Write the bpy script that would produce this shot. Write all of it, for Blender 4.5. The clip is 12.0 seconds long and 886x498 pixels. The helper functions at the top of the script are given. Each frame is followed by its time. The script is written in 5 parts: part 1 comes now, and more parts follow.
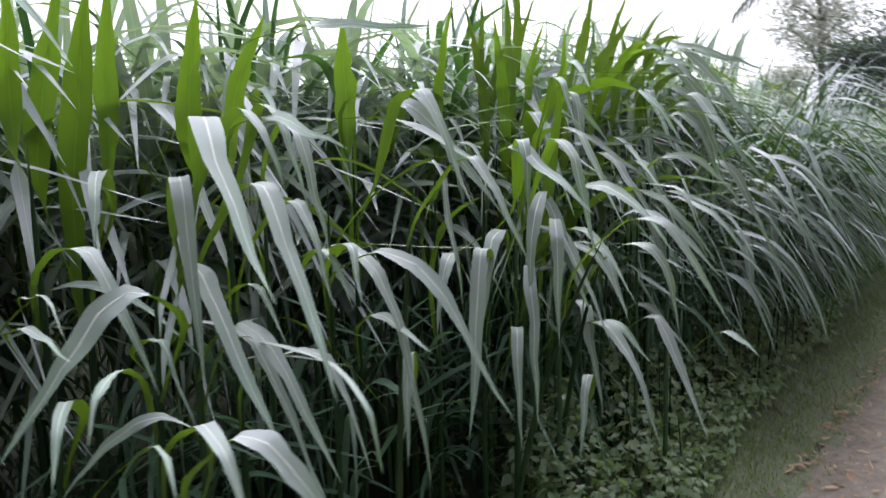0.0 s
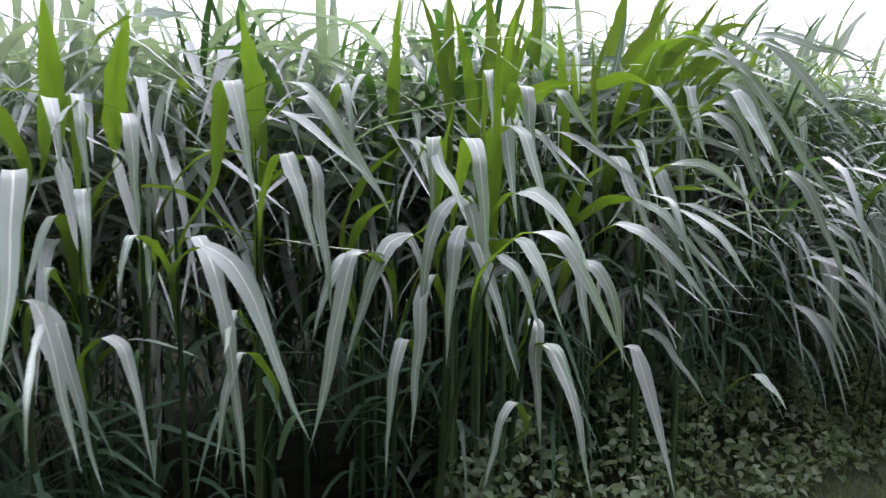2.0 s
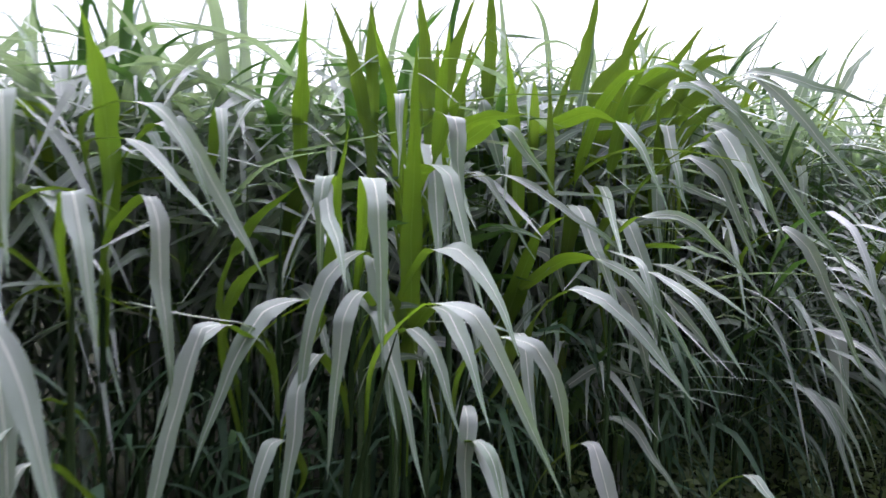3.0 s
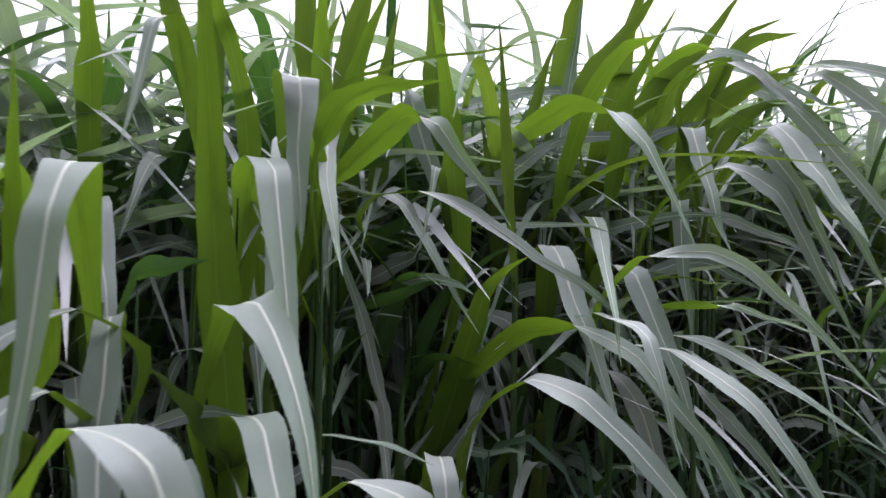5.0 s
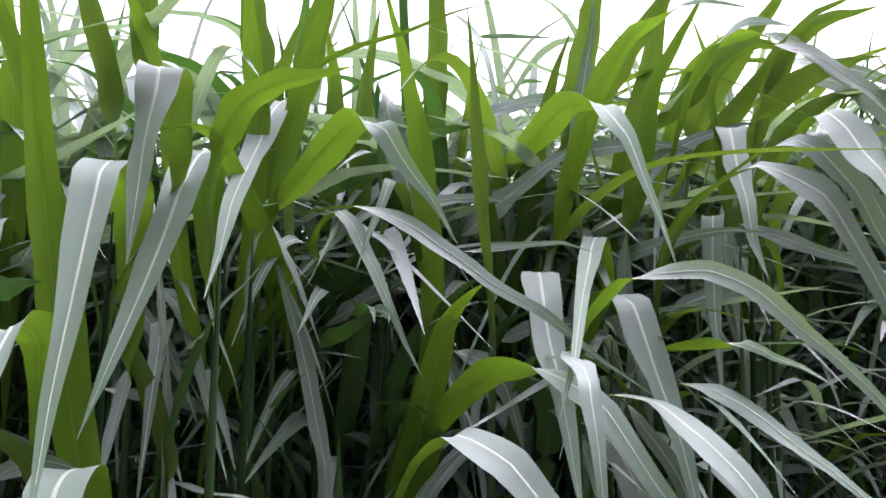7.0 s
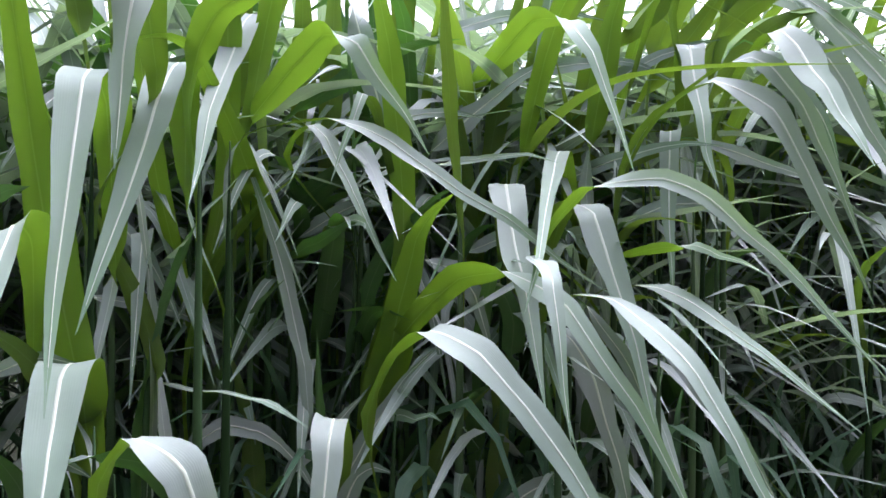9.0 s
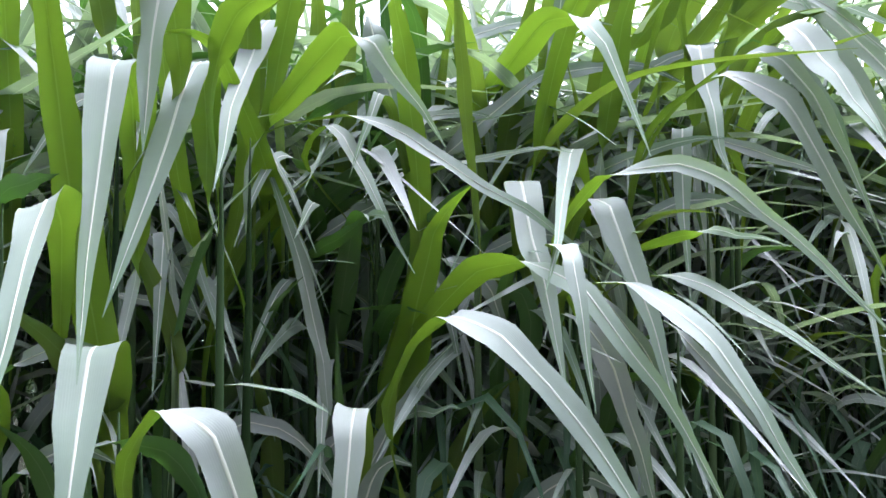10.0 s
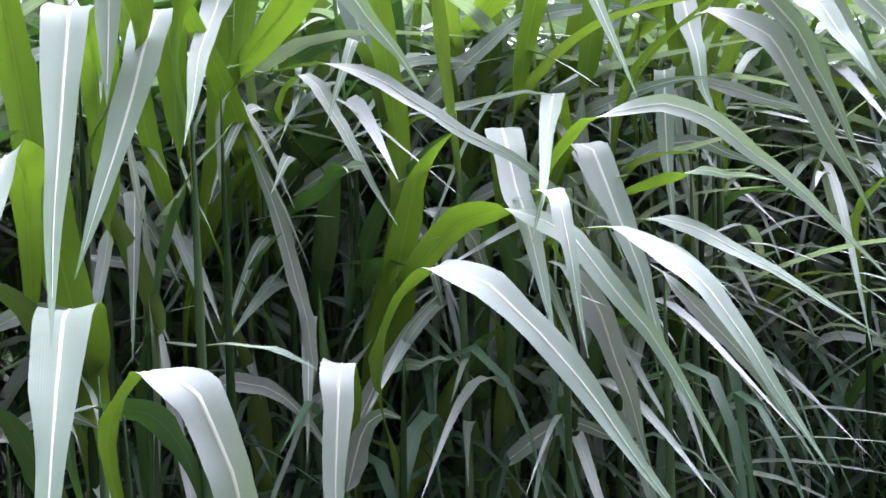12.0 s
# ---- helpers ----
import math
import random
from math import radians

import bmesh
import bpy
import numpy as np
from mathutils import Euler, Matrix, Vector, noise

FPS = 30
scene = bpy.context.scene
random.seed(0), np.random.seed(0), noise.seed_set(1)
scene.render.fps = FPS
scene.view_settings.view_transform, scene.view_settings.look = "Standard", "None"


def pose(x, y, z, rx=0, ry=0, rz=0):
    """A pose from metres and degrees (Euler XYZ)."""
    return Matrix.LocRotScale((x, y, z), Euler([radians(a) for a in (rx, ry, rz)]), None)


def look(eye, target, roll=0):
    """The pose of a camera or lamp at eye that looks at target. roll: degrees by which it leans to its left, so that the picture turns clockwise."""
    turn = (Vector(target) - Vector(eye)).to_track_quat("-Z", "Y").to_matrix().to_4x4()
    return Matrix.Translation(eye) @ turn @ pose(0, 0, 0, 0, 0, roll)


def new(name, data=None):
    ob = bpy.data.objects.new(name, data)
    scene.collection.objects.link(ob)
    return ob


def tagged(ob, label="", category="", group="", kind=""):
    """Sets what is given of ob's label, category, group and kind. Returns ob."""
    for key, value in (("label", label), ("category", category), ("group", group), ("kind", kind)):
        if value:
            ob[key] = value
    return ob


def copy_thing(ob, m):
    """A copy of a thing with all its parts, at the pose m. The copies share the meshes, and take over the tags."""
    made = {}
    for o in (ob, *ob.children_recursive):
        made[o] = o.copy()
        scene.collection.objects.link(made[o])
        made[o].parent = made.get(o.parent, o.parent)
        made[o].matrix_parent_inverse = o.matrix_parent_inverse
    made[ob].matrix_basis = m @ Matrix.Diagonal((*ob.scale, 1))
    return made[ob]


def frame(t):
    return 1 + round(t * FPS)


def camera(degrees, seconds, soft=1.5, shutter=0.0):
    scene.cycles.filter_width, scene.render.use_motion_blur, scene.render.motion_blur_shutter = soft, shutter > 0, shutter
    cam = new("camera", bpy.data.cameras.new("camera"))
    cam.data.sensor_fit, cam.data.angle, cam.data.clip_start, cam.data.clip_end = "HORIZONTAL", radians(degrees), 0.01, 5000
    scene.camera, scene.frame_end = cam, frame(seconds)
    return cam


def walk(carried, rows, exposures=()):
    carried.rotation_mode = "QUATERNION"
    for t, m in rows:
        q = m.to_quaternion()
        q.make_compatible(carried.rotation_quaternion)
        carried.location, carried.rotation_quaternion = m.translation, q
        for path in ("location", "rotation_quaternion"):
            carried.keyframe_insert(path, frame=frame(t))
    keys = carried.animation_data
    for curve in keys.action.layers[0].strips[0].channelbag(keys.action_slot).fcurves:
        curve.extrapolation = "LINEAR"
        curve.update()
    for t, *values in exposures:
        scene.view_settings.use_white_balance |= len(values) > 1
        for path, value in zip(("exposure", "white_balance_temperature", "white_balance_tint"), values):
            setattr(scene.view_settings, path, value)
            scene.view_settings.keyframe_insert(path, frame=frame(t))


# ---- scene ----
cam = camera(64.6, 12.0, soft=1.5, shutter=0.4)
PATH = [
    (0, (0.036, 0.109, 1.495), (0.005, 2.094, 1.253), -2.3),
    (0.5, (0.307, 0.082, 1.537), (0.114, 2.058, 1.298), 2.7),
    (1, (0.476, 0.153, 1.526), (0.224, 2.119, 1.262), 1.5),
    (1.5, (0.644, 0.251, 1.515), (0.124, 2.168, 1.279), -0.3),
    (2, (0.804, 0.362, 1.486), (0.202, 2.254, 1.244), 0.1),
    (2.5, (0.931, 0.55, 1.486), (0.192, 2.389, 1.216), -0.9),
    (3, (0.884, 0.82, 1.483), (0.271, 2.721, 1.382), 1.1),
    (3.5, (0.83, 1.015, 1.48), (0.287, 2.939, 1.405), -1.6),
    (3.7, (0.824, 1.093, 1.475), (0.298, 3.022, 1.427), -1.0),
    (5.3, (0.931, 1.666, 1.418), (0.154, 3.504, 1.552), 0.0),
    (5.5, (0.938, 1.716, 1.414), (0.14, 3.547, 1.514), -1.0),
    (6, (0.977, 1.823, 1.398), (-0.027, 3.55, 1.49), 0.8),
    (6.5, (1.015, 1.909, 1.392), (-0.008, 3.622, 1.531), 0.6),
    (7, (1.075, 1.878, 1.405), (0.002, 3.546, 1.668), 0.9),
    (7.5, (1.098, 1.835, 1.394), (0.048, 3.518, 1.647), 1.5),
    (7.7, (1.094, 1.834, 1.381), (0.034, 3.519, 1.565), 0.9),
    (9.3, (1.088, 1.832, 1.378), (0.114, 3.578, 1.432), 0.2),
    (9.5, (1.081, 1.829, 1.344), (0.083, 3.555, 1.502), -0.3),
    (10, (1.081, 1.82, 1.326), (0.074, 3.542, 1.465), -0.2),
    (10.5, (1.089, 1.813, 1.329), (0.132, 3.525, 1.722), -1.1),
    (11, (1.084, 1.815, 1.325), (0.222, 3.59, 1.648), -1.0),
    (11.5, (1.07, 1.83, 1.32), (0.157, 3.607, 1.398), -1.9),
    (12, (1.064, 1.834, 1.319), (0.108, 3.591, 1.332), -2.1),
]
EXPOSURES = [(0.0, 1.51, 5990, 21), (0.5, 1.32, 5990, 21), (1.0, 1.22, 5990, 21), (1.5, 1.58, 5990, 25), (2.0, 1.71, 5990, 26), (2.5, 2.39, 5870, 28), (3.0, 1.64, 5970, 26), (3.5, 1.57, 5990, 25), (5.5, 1.29, 6070, 26), (6.0, 2.0, 6070, 24), (6.5, 2.02, 6070, 24), (7.0, 1.82, 6050, 26), (7.5, 1.35, 6050, 26), (9.5, 2.39, 5800, 20), (10.0, 2.4, 5800, 20), (10.5, 1.8, 5870, 23), (11.0, 0.75, 6100, 27), (11.5, 2.22, 5840, 27), (12.0, 2.6, 5840, 27)]
walk(cam, [(t, look(eye, target, roll)) for t, eye, target, roll in PATH], EXPOSURES)

# ---- light ----
SUN_EL, SUN_AZ = 68.0, 15.0
world = bpy.data.worlds.new("sky")
scene.world = world
world.use_nodes = True
wn = world.node_tree.nodes
sky = wn.new("ShaderNodeTexSky")
sky.sky_type, sky.sun_disc = "NISHITA", False
sky.sun_elevation, sky.sun_rotation = radians(SUN_EL), radians(SUN_AZ)
sky.air_density, sky.dust_density, sky.ozone_density = 1.0, 4.0, 1.0
grey = wn.new("ShaderNodeHueSaturation")
grey.inputs["Saturation"].default_value = 0.16
world.node_tree.links.new(sky.outputs[0], grey.inputs["Color"])
world.node_tree.links.new(grey.outputs[0], wn["Background"].inputs["Color"])
wn["Background"].inputs["Strength"].default_value = 0.15
sun = new("sun", bpy.data.lights.new("sun", "SUN"))
sun.data.energy, sun.data.angle, sun.data.color = 0.6, radians(50), (1.0, 0.98, 0.95)
sa, se = radians(SUN_AZ), radians(SUN_EL)
sun.matrix_world = look((math.sin(sa) * math.cos(se) * 30, math.cos(sa) * math.cos(se) * 30, math.sin(se) * 30), (0, 0, 0))

# ---- materials ----


def material(name):
    m = bpy.data.materials.new(name)
    m.use_nodes = True
    m.node_tree.nodes.clear()
    return m, m.node_tree.nodes, m.node_tree.links


def ramp(nodes, stops):
    r = nodes.new("ShaderNodeValToRGB")
    while len(r.color_ramp.elements) < len(stops):
        r.color_ramp.elements.new(0.5)
    for e, (at, c) in zip(r.color_ramp.elements, stops):
        e.position, e.color = at, (*c, 1)
    return r


def leaf_material(name, stops, lit, glow, rough, rib, spec=0.5, island=False, tip=None):
    """Leaf skin: base colours by noise and by leaf, light that comes through, a pale rib down the middle and fine veins."""
    m, n, l = material(name)
    out, mix, add = n.new("ShaderNodeOutputMaterial"), n.new("ShaderNodeMixShader"), n.new("ShaderNodeBsdfTranslucent")
    skin = n.new("ShaderNodeBsdfPrincipled")
    coord, uv = n.new("ShaderNodeTexCoord"), n.new("ShaderNodeSeparateXYZ")
    l.new(coord.outputs["UV"], uv.inputs[0])
    big, fine = n.new("ShaderNodeTexNoise"), n.new("ShaderNodeTexNoise")
    big.inputs["Scale"].default_value, fine.inputs["Scale"].default_value = 9.0, 160.0
    l.new(coord.outputs["Object"], big.inputs["Vector"])
    l.new(coord.outputs["Object"], fine.inputs["Vector"])
    if island:
        pick = n.new("ShaderNodeNewGeometry").outputs["Random Per Island"]
    else:
        pick = n.new("ShaderNodeObjectInfo").outputs["Random"]
    a = n.new("ShaderNodeMath")
    a.operation = "MULTIPLY_ADD"
    a.inputs[1].default_value, a.inputs[2].default_value = 0.55, -0.12
    l.new(pick, a.inputs[0])
    b = n.new("ShaderNodeMath")
    b.operation = "MULTIPLY_ADD"
    b.inputs[1].default_value = 0.6
    l.new(big.outputs["Fac"], b.inputs[0])
    l.new(a.outputs[0], b.inputs[2])
    c = n.new("ShaderNodeMath")
    c.operation = "MULTIPLY_ADD"
    c.inputs[1].default_value = 0.16
    l.new(fine.outputs["Fac"], c.inputs[0])
    l.new(b.outputs[0], c.inputs[2])
    r = ramp(n, stops)
    l.new(c.outputs[0], r.inputs["Fac"])
    skin_colour = r.outputs[0]
    if tip is not None:
        reach = n.new("ShaderNodeMath")
        reach.operation = "MULTIPLY_ADD"
        reach.inputs[1].default_value = 0.7
        l.new(big.outputs["Fac"], reach.inputs[0])
        l.new(uv.outputs["Y"], reach.inputs[2])
        fade = n.new("ShaderNodeMapRange")
        fade.inputs["From Min"].default_value, fade.inputs["From Max"].default_value = 0.6, 1.35
        fade.inputs["To Min"].default_value, fade.inputs["To Max"].default_value = 0.0, 0.75
        l.new(reach.outputs[0], fade.inputs["Value"])
        greener = n.new("ShaderNodeMix")
        greener.data_type = "RGBA"
        l.new(fade.outputs[0], greener.inputs[0])
        l.new(r.outputs[0], greener.inputs[6])
        greener.inputs[7].default_value = (*tip, 1)
        skin_colour = greener.outputs[2]
    # rib
    d = n.new("ShaderNodeMath")
    d.operation = "SUBTRACT"
    d.inputs[1].default_value = 0.5
    l.new(uv.outputs["X"], d.inputs[0])
    e = n.new("ShaderNodeMath")
    e.operation = "ABSOLUTE"
    l.new(d.outputs[0], e.inputs[0])
    f = n.new("ShaderNodeMapRange")
    f.inputs["From Min"].default_value, f.inputs["From Max"].default_value = 0.008, 0.028
    f.inputs["To Min"].default_value, f.inputs["To Max"].default_value = 0.95, 0.0
    l.new(e.outputs[0], f.inputs["Value"])
    col = n.new("ShaderNodeMix")
    col.data_type = "RGBA"
    l.new(f.outputs[0], col.inputs[0])
    l.new(skin_colour, col.inputs[6])
    col.inputs[7].default_value = (*rib, 1)
    l.new(col.outputs[2], skin.inputs["Base Color"])
    skin.inputs["Roughness"].default_value = rough
    skin.inputs["Specular IOR Level"].default_value = spec
    # veins along the blade
    g = n.new("ShaderNodeMath")
    g.operation = "MULTIPLY"
    g.inputs[1].default_value = 130.0
    l.new(uv.outputs["X"], g.inputs[0])
    h = n.new("ShaderNodeMath")
    h.operation = "SINE"
    l.new(g.outputs[0], h.inputs[0])
    wear = n.new("ShaderNodeMath")
    wear.operation = "MULTIPLY_ADD"
    wear.inputs[1].default_value = 1.5
    l.new(fine.outputs["Fac"], wear.inputs[0])
    l.new(h.outputs[0], wear.inputs[2])
    bump = n.new("ShaderNodeBump")
    bump.inputs["Strength"].default_value, bump.inputs["Distance"].default_value = 0.07, 0.0004
    l.new(wear.outputs[0], bump.inputs["Height"])
    l.new(bump.outputs[0], skin.inputs["Normal"])
    add.inputs["Color"].default_value = (*lit, 1)
    mix.inputs[0].default_value = glow
    l.new(skin.outputs[0], mix.inputs[1])
    l.new(add.outputs[0], mix.inputs[2])
    l.new(mix.outputs[0], out.inputs[0])
    return m


def plain_material(name, stops, scale, rough, detail=6.0, bump_depth=0.01, spec=0.3, stretch=(1, 1, 1), random_by="none"):
    m, n, l = material(name)
    out, skin = n.new("ShaderNodeOutputMaterial"), n.new("ShaderNodeBsdfPrincipled")
    coord, mp, tex, wide = n.new("ShaderNodeTexCoord"), n.new("ShaderNodeMapping"), n.new("ShaderNodeTexNoise"), n.new("ShaderNodeTexNoise")
    mp.inputs["Scale"].default_value = stretch
    tex.inputs["Scale"].default_value, tex.inputs["Detail"].default_value = scale, detail
    wide.inputs["Scale"].default_value = scale * 0.13
    l.new(coord.outputs["Object"], mp.inputs[0])
    l.new(mp.outputs[0], tex.inputs["Vector"])
    l.new(mp.outputs[0], wide.inputs["Vector"])
    a = n.new("ShaderNodeMath")
    a.operation = "MULTIPLY_ADD"
    a.inputs[1].default_value = 0.7
    l.new(tex.outputs["Fac"], a.inputs[0])
    b = n.new("ShaderNodeMath")
    b.operation = "MULTIPLY_ADD"
    b.inputs[1].default_value, b.inputs[2].default_value = 0.5, -0.1
    l.new(wide.outputs["Fac"], b.inputs[0])
    l.new(b.outputs[0], a.inputs[2])
    fac = a.outputs[0]
    if random_by != "none":
        c = n.new("ShaderNodeMath")
        c.operation = "MULTIPLY_ADD"
        c.inputs[1].default_value = 0.5
        src = n.new("ShaderNodeNewGeometry").outputs["Random Per Island"] if random_by == "island" else n.new("ShaderNodeObjectInfo").outputs["Random"]
        l.new(src, c.inputs[0])
        d = n.new("ShaderNodeMath")
        d.operation = "SUBTRACT"
        d.inputs[1].default_value = 0.25
        l.new(fac, d.inputs[0])
        l.new(d.outputs[0], c.inputs[2])
        fac = c.outputs[0]
    r = ramp(n, stops)
    l.new(fac, r.inputs["Fac"])
    l.new(r.outputs[0], skin.inputs["Base Color"])
    skin.inputs["Roughness"].default_value = rough
    skin.inputs["Specular IOR Level"].default_value = spec
    bump = n.new("ShaderNodeBump")
    bump.inputs["Strength"].default_value, bump.inputs["Distance"].default_value = 0.7, bump_depth
    l.new(tex.outputs["Fac"], bump.inputs["Height"])
    l.new(bump.outputs[0], skin.inputs["Normal"])
    l.new(skin.outputs[0], out.inputs[0])
    return m


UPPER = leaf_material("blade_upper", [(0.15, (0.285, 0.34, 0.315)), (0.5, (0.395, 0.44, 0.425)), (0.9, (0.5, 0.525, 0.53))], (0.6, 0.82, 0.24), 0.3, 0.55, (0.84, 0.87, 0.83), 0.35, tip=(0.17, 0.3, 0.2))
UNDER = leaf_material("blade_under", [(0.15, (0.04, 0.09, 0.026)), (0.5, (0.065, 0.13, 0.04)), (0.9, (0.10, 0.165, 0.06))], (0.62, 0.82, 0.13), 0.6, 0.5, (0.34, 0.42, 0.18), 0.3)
# duller copy of UNDER: shade on the climbing part of blades is put into the colour
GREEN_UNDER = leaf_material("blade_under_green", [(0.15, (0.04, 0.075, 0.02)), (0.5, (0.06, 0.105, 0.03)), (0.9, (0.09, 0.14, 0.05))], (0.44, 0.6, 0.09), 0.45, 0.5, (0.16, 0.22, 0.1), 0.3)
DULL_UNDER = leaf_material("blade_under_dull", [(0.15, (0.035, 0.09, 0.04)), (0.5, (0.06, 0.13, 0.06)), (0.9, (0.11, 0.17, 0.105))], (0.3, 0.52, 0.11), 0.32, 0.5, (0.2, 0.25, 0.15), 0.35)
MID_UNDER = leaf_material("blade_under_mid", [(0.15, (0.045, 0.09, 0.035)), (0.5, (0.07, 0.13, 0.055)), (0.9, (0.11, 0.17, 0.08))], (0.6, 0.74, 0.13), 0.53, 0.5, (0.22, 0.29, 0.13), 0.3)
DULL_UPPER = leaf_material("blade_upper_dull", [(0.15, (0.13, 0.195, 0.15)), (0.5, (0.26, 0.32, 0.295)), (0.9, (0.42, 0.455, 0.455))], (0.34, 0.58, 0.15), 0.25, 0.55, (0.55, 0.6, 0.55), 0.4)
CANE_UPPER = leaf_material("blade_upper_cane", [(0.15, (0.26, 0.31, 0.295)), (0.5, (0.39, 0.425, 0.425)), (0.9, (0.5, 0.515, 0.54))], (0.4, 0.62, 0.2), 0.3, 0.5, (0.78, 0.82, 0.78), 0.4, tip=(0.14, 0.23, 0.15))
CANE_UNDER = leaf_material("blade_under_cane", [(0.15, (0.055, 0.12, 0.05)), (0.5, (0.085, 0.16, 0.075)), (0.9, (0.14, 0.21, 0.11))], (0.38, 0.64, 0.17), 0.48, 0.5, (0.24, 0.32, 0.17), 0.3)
FAR_BLADE = leaf_material("blade_far", [(0.15, (0.19, 0.235, 0.215)), (0.5, (0.36, 0.395, 0.4)), (0.9, (0.48, 0.5, 0.52))], (0.36, 0.54, 0.16), 0.22, 0.55, (0.5, 0.56, 0.5), 0.5, island=True)
LOW_BLADE = leaf_material("blade_low", [(0.15, (0.19, 0.25, 0.225)), (0.5, (0.36, 0.405, 0.4)), (0.9, (0.5, 0.525, 0.545))], (0.36, 0.54, 0.2), 0.28, 0.5, (0.75, 0.8, 0.75), 0.4, island=True)
# dark copy of the blade skin: the stand's inner shade is put into its colour
SHADE_BLADE = leaf_material("blade_shade_tone", [(0.15, (0.028, 0.07, 0.042)), (0.5, (0.055, 0.115, 0.075)), (0.9, (0.12, 0.18, 0.14))], (0.2, 0.4, 0.15), 0.28, 0.55, (0.16, 0.22, 0.13), 0.3, island=True)
DRY_BLADE = leaf_material("blade_dry", [(0.15, (0.16, 0.12, 0.06)), (0.5, (0.27, 0.21, 0.11)), (0.9, (0.36, 0.30, 0.18))], (0.4, 0.3, 0.1), 0.25, 0.6, (0.4, 0.35, 0.22), 0.3)
WEED_LEAF = leaf_material("weed_leaf", [(0.15, (0.075, 0.125, 0.055)), (0.5, (0.125, 0.18, 0.09)), (0.9, (0.205, 0.245, 0.15))], (0.35, 0.5, 0.08), 0.35, 0.5, (0.14, 0.19, 0.09), 0.4)
WEED_CARPET = leaf_material("weed_carpet", [(0.15, (0.11, 0.175, 0.105)), (0.5, (0.21, 0.285, 0.19)), (0.9, (0.36, 0.41, 0.32))], (0.35, 0.5, 0.08), 0.35, 0.5, (0.13, 0.18, 0.09), 0.4, island=True)
RIB = leaf_material("midrib", [(0.15, (0.74, 0.77, 0.71)), (0.5, (0.82, 0.84, 0.79)), (0.9, (0.9, 0.9, 0.87))], (0.75, 0.85, 0.5), 0.42, 0.45, (0.86, 0.88, 0.82), 0.4)
# stem colours hold the shade low in the stand; the first is nearly black
SHADE_CULM = plain_material("culm", [(0.2, (0.014, 0.032, 0.012)), (0.6, (0.026, 0.055, 0.02)), (0.95, (0.06, 0.085, 0.036))], 30, 0.75, bump_depth=0.001, spec=0.1, stretch=(1, 1, 0.15), random_by="object")
CANE_CULM = plain_material("cane_culm", [(0.2, (0.03, 0.065, 0.025)), (0.6, (0.06, 0.11, 0.048)), (0.95, (0.12, 0.17, 0.09))], 30, 0.7, bump_depth=0.001, spec=0.12, stretch=(1, 1, 0.15), random_by="object")
# soil darkened so that the shade under the grass sits in its colour
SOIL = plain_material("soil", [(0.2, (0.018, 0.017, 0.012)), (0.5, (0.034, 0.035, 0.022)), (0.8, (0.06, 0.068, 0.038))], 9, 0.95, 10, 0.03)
DIRT = plain_material("path_dirt", [(0.2, (0.085, 0.075, 0.058)), (0.5, (0.15, 0.13, 0.105)), (0.85, (0.25, 0.215, 0.18))], 20, 0.95, 14, 0.03)
VERGE = plain_material("verge_turf", [(0.2, (0.06, 0.075, 0.042)), (0.5, (0.1, 0.12, 0.072)), (0.85, (0.165, 0.17, 0.115))], 26, 0.95, 12, 0.015)
LITTER = plain_material("leaf_litter", [(0.2, (0.14, 0.09, 0.05)), (0.5, (0.26, 0.18, 0.11)), (0.85, (0.36, 0.28, 0.19))], 30, 0.8, bump_depth=0.002, random_by="island")
TURF = leaf_material("turf_blade", [(0.15, (0.085, 0.136, 0.043)), (0.5, (0.136, 0.204, 0.068)), (0.9, (0.238, 0.272, 0.119))], (0.3, 0.4, 0.06), 0.3, 0.6, (0.1, 0.14, 0.05), 0.3, island=True)
BARK = plain_material("bark", [(0.2, (0.06, 0.05, 0.04)), (0.5, (0.13, 0.11, 0.09)), (0.85, (0.22, 0.2, 0.17))], 8, 0.9, bump_depth=0.03, stretch=(1, 1, 0.2))
# far crowns: distance haze is painted in as a pale leaf colour
HAZE_CROWN = leaf_material("crown_haze", [(0.15, (0.19, 0.2, 0.16)), (0.5, (0.26, 0.27, 0.23)), (0.9, (0.34, 0.35, 0.31))], (0.6, 0.64, 0.5), 0.45, 0.6, (0.12, 0.14, 0.1), 0.3, island=True)
# dark leaves with a bluish tint that puts distance haze into the colour
CROWN_DARK = leaf_material("crown_dark", [(0.15, (0.05, 0.06, 0.062)), (0.5, (0.08, 0.092, 0.098)), (0.9, (0.125, 0.138, 0.145))], (0.12, 0.18, 0.05), 0.25, 0.6, (0.05, 0.07, 0.04), 0.3, island=True)
FROND = leaf_material("frond", [(0.15, (0.03, 0.04, 0.025)), (0.5, (0.05, 0.065, 0.04)), (0.9, (0.09, 0.09, 0.05))], (0.1, 0.14, 0.03), 0.2, 0.5, (0.08, 0.09, 0.05), 0.4, island=True)

# ---- plan: u runs along the edge of the field, v from the field towards the path ----
ALONG, ACROSS, ORIGIN = Vector((0.645, 0.764)), Vector((0.764, -0.645)), Vector((0.3, 2.0))


def plan(u, v):
    p = ORIGIN + ALONG * u + ACROSS * v
    return p.x, p.y


def plan_back(x, y):
    d = Vector((x, y)) - ORIGIN
    return d.dot(ALONG), d.dot(ACROSS)


def height(u, v):
    """The field lies on a low bank beside the path."""
    k = min(max((0.28 - v) / 0.75, 0.0), 1.0)
    z = 0.26 * k * k * (3 - 2 * k)
    if abs(u) < 30 and abs(v) < 12:
        z += 0.03 * noise.noise((u * 1.3, v * 1.3, 0.0)) + 0.012 * noise.noise((u * 5, v * 5, 3.0))
    return z


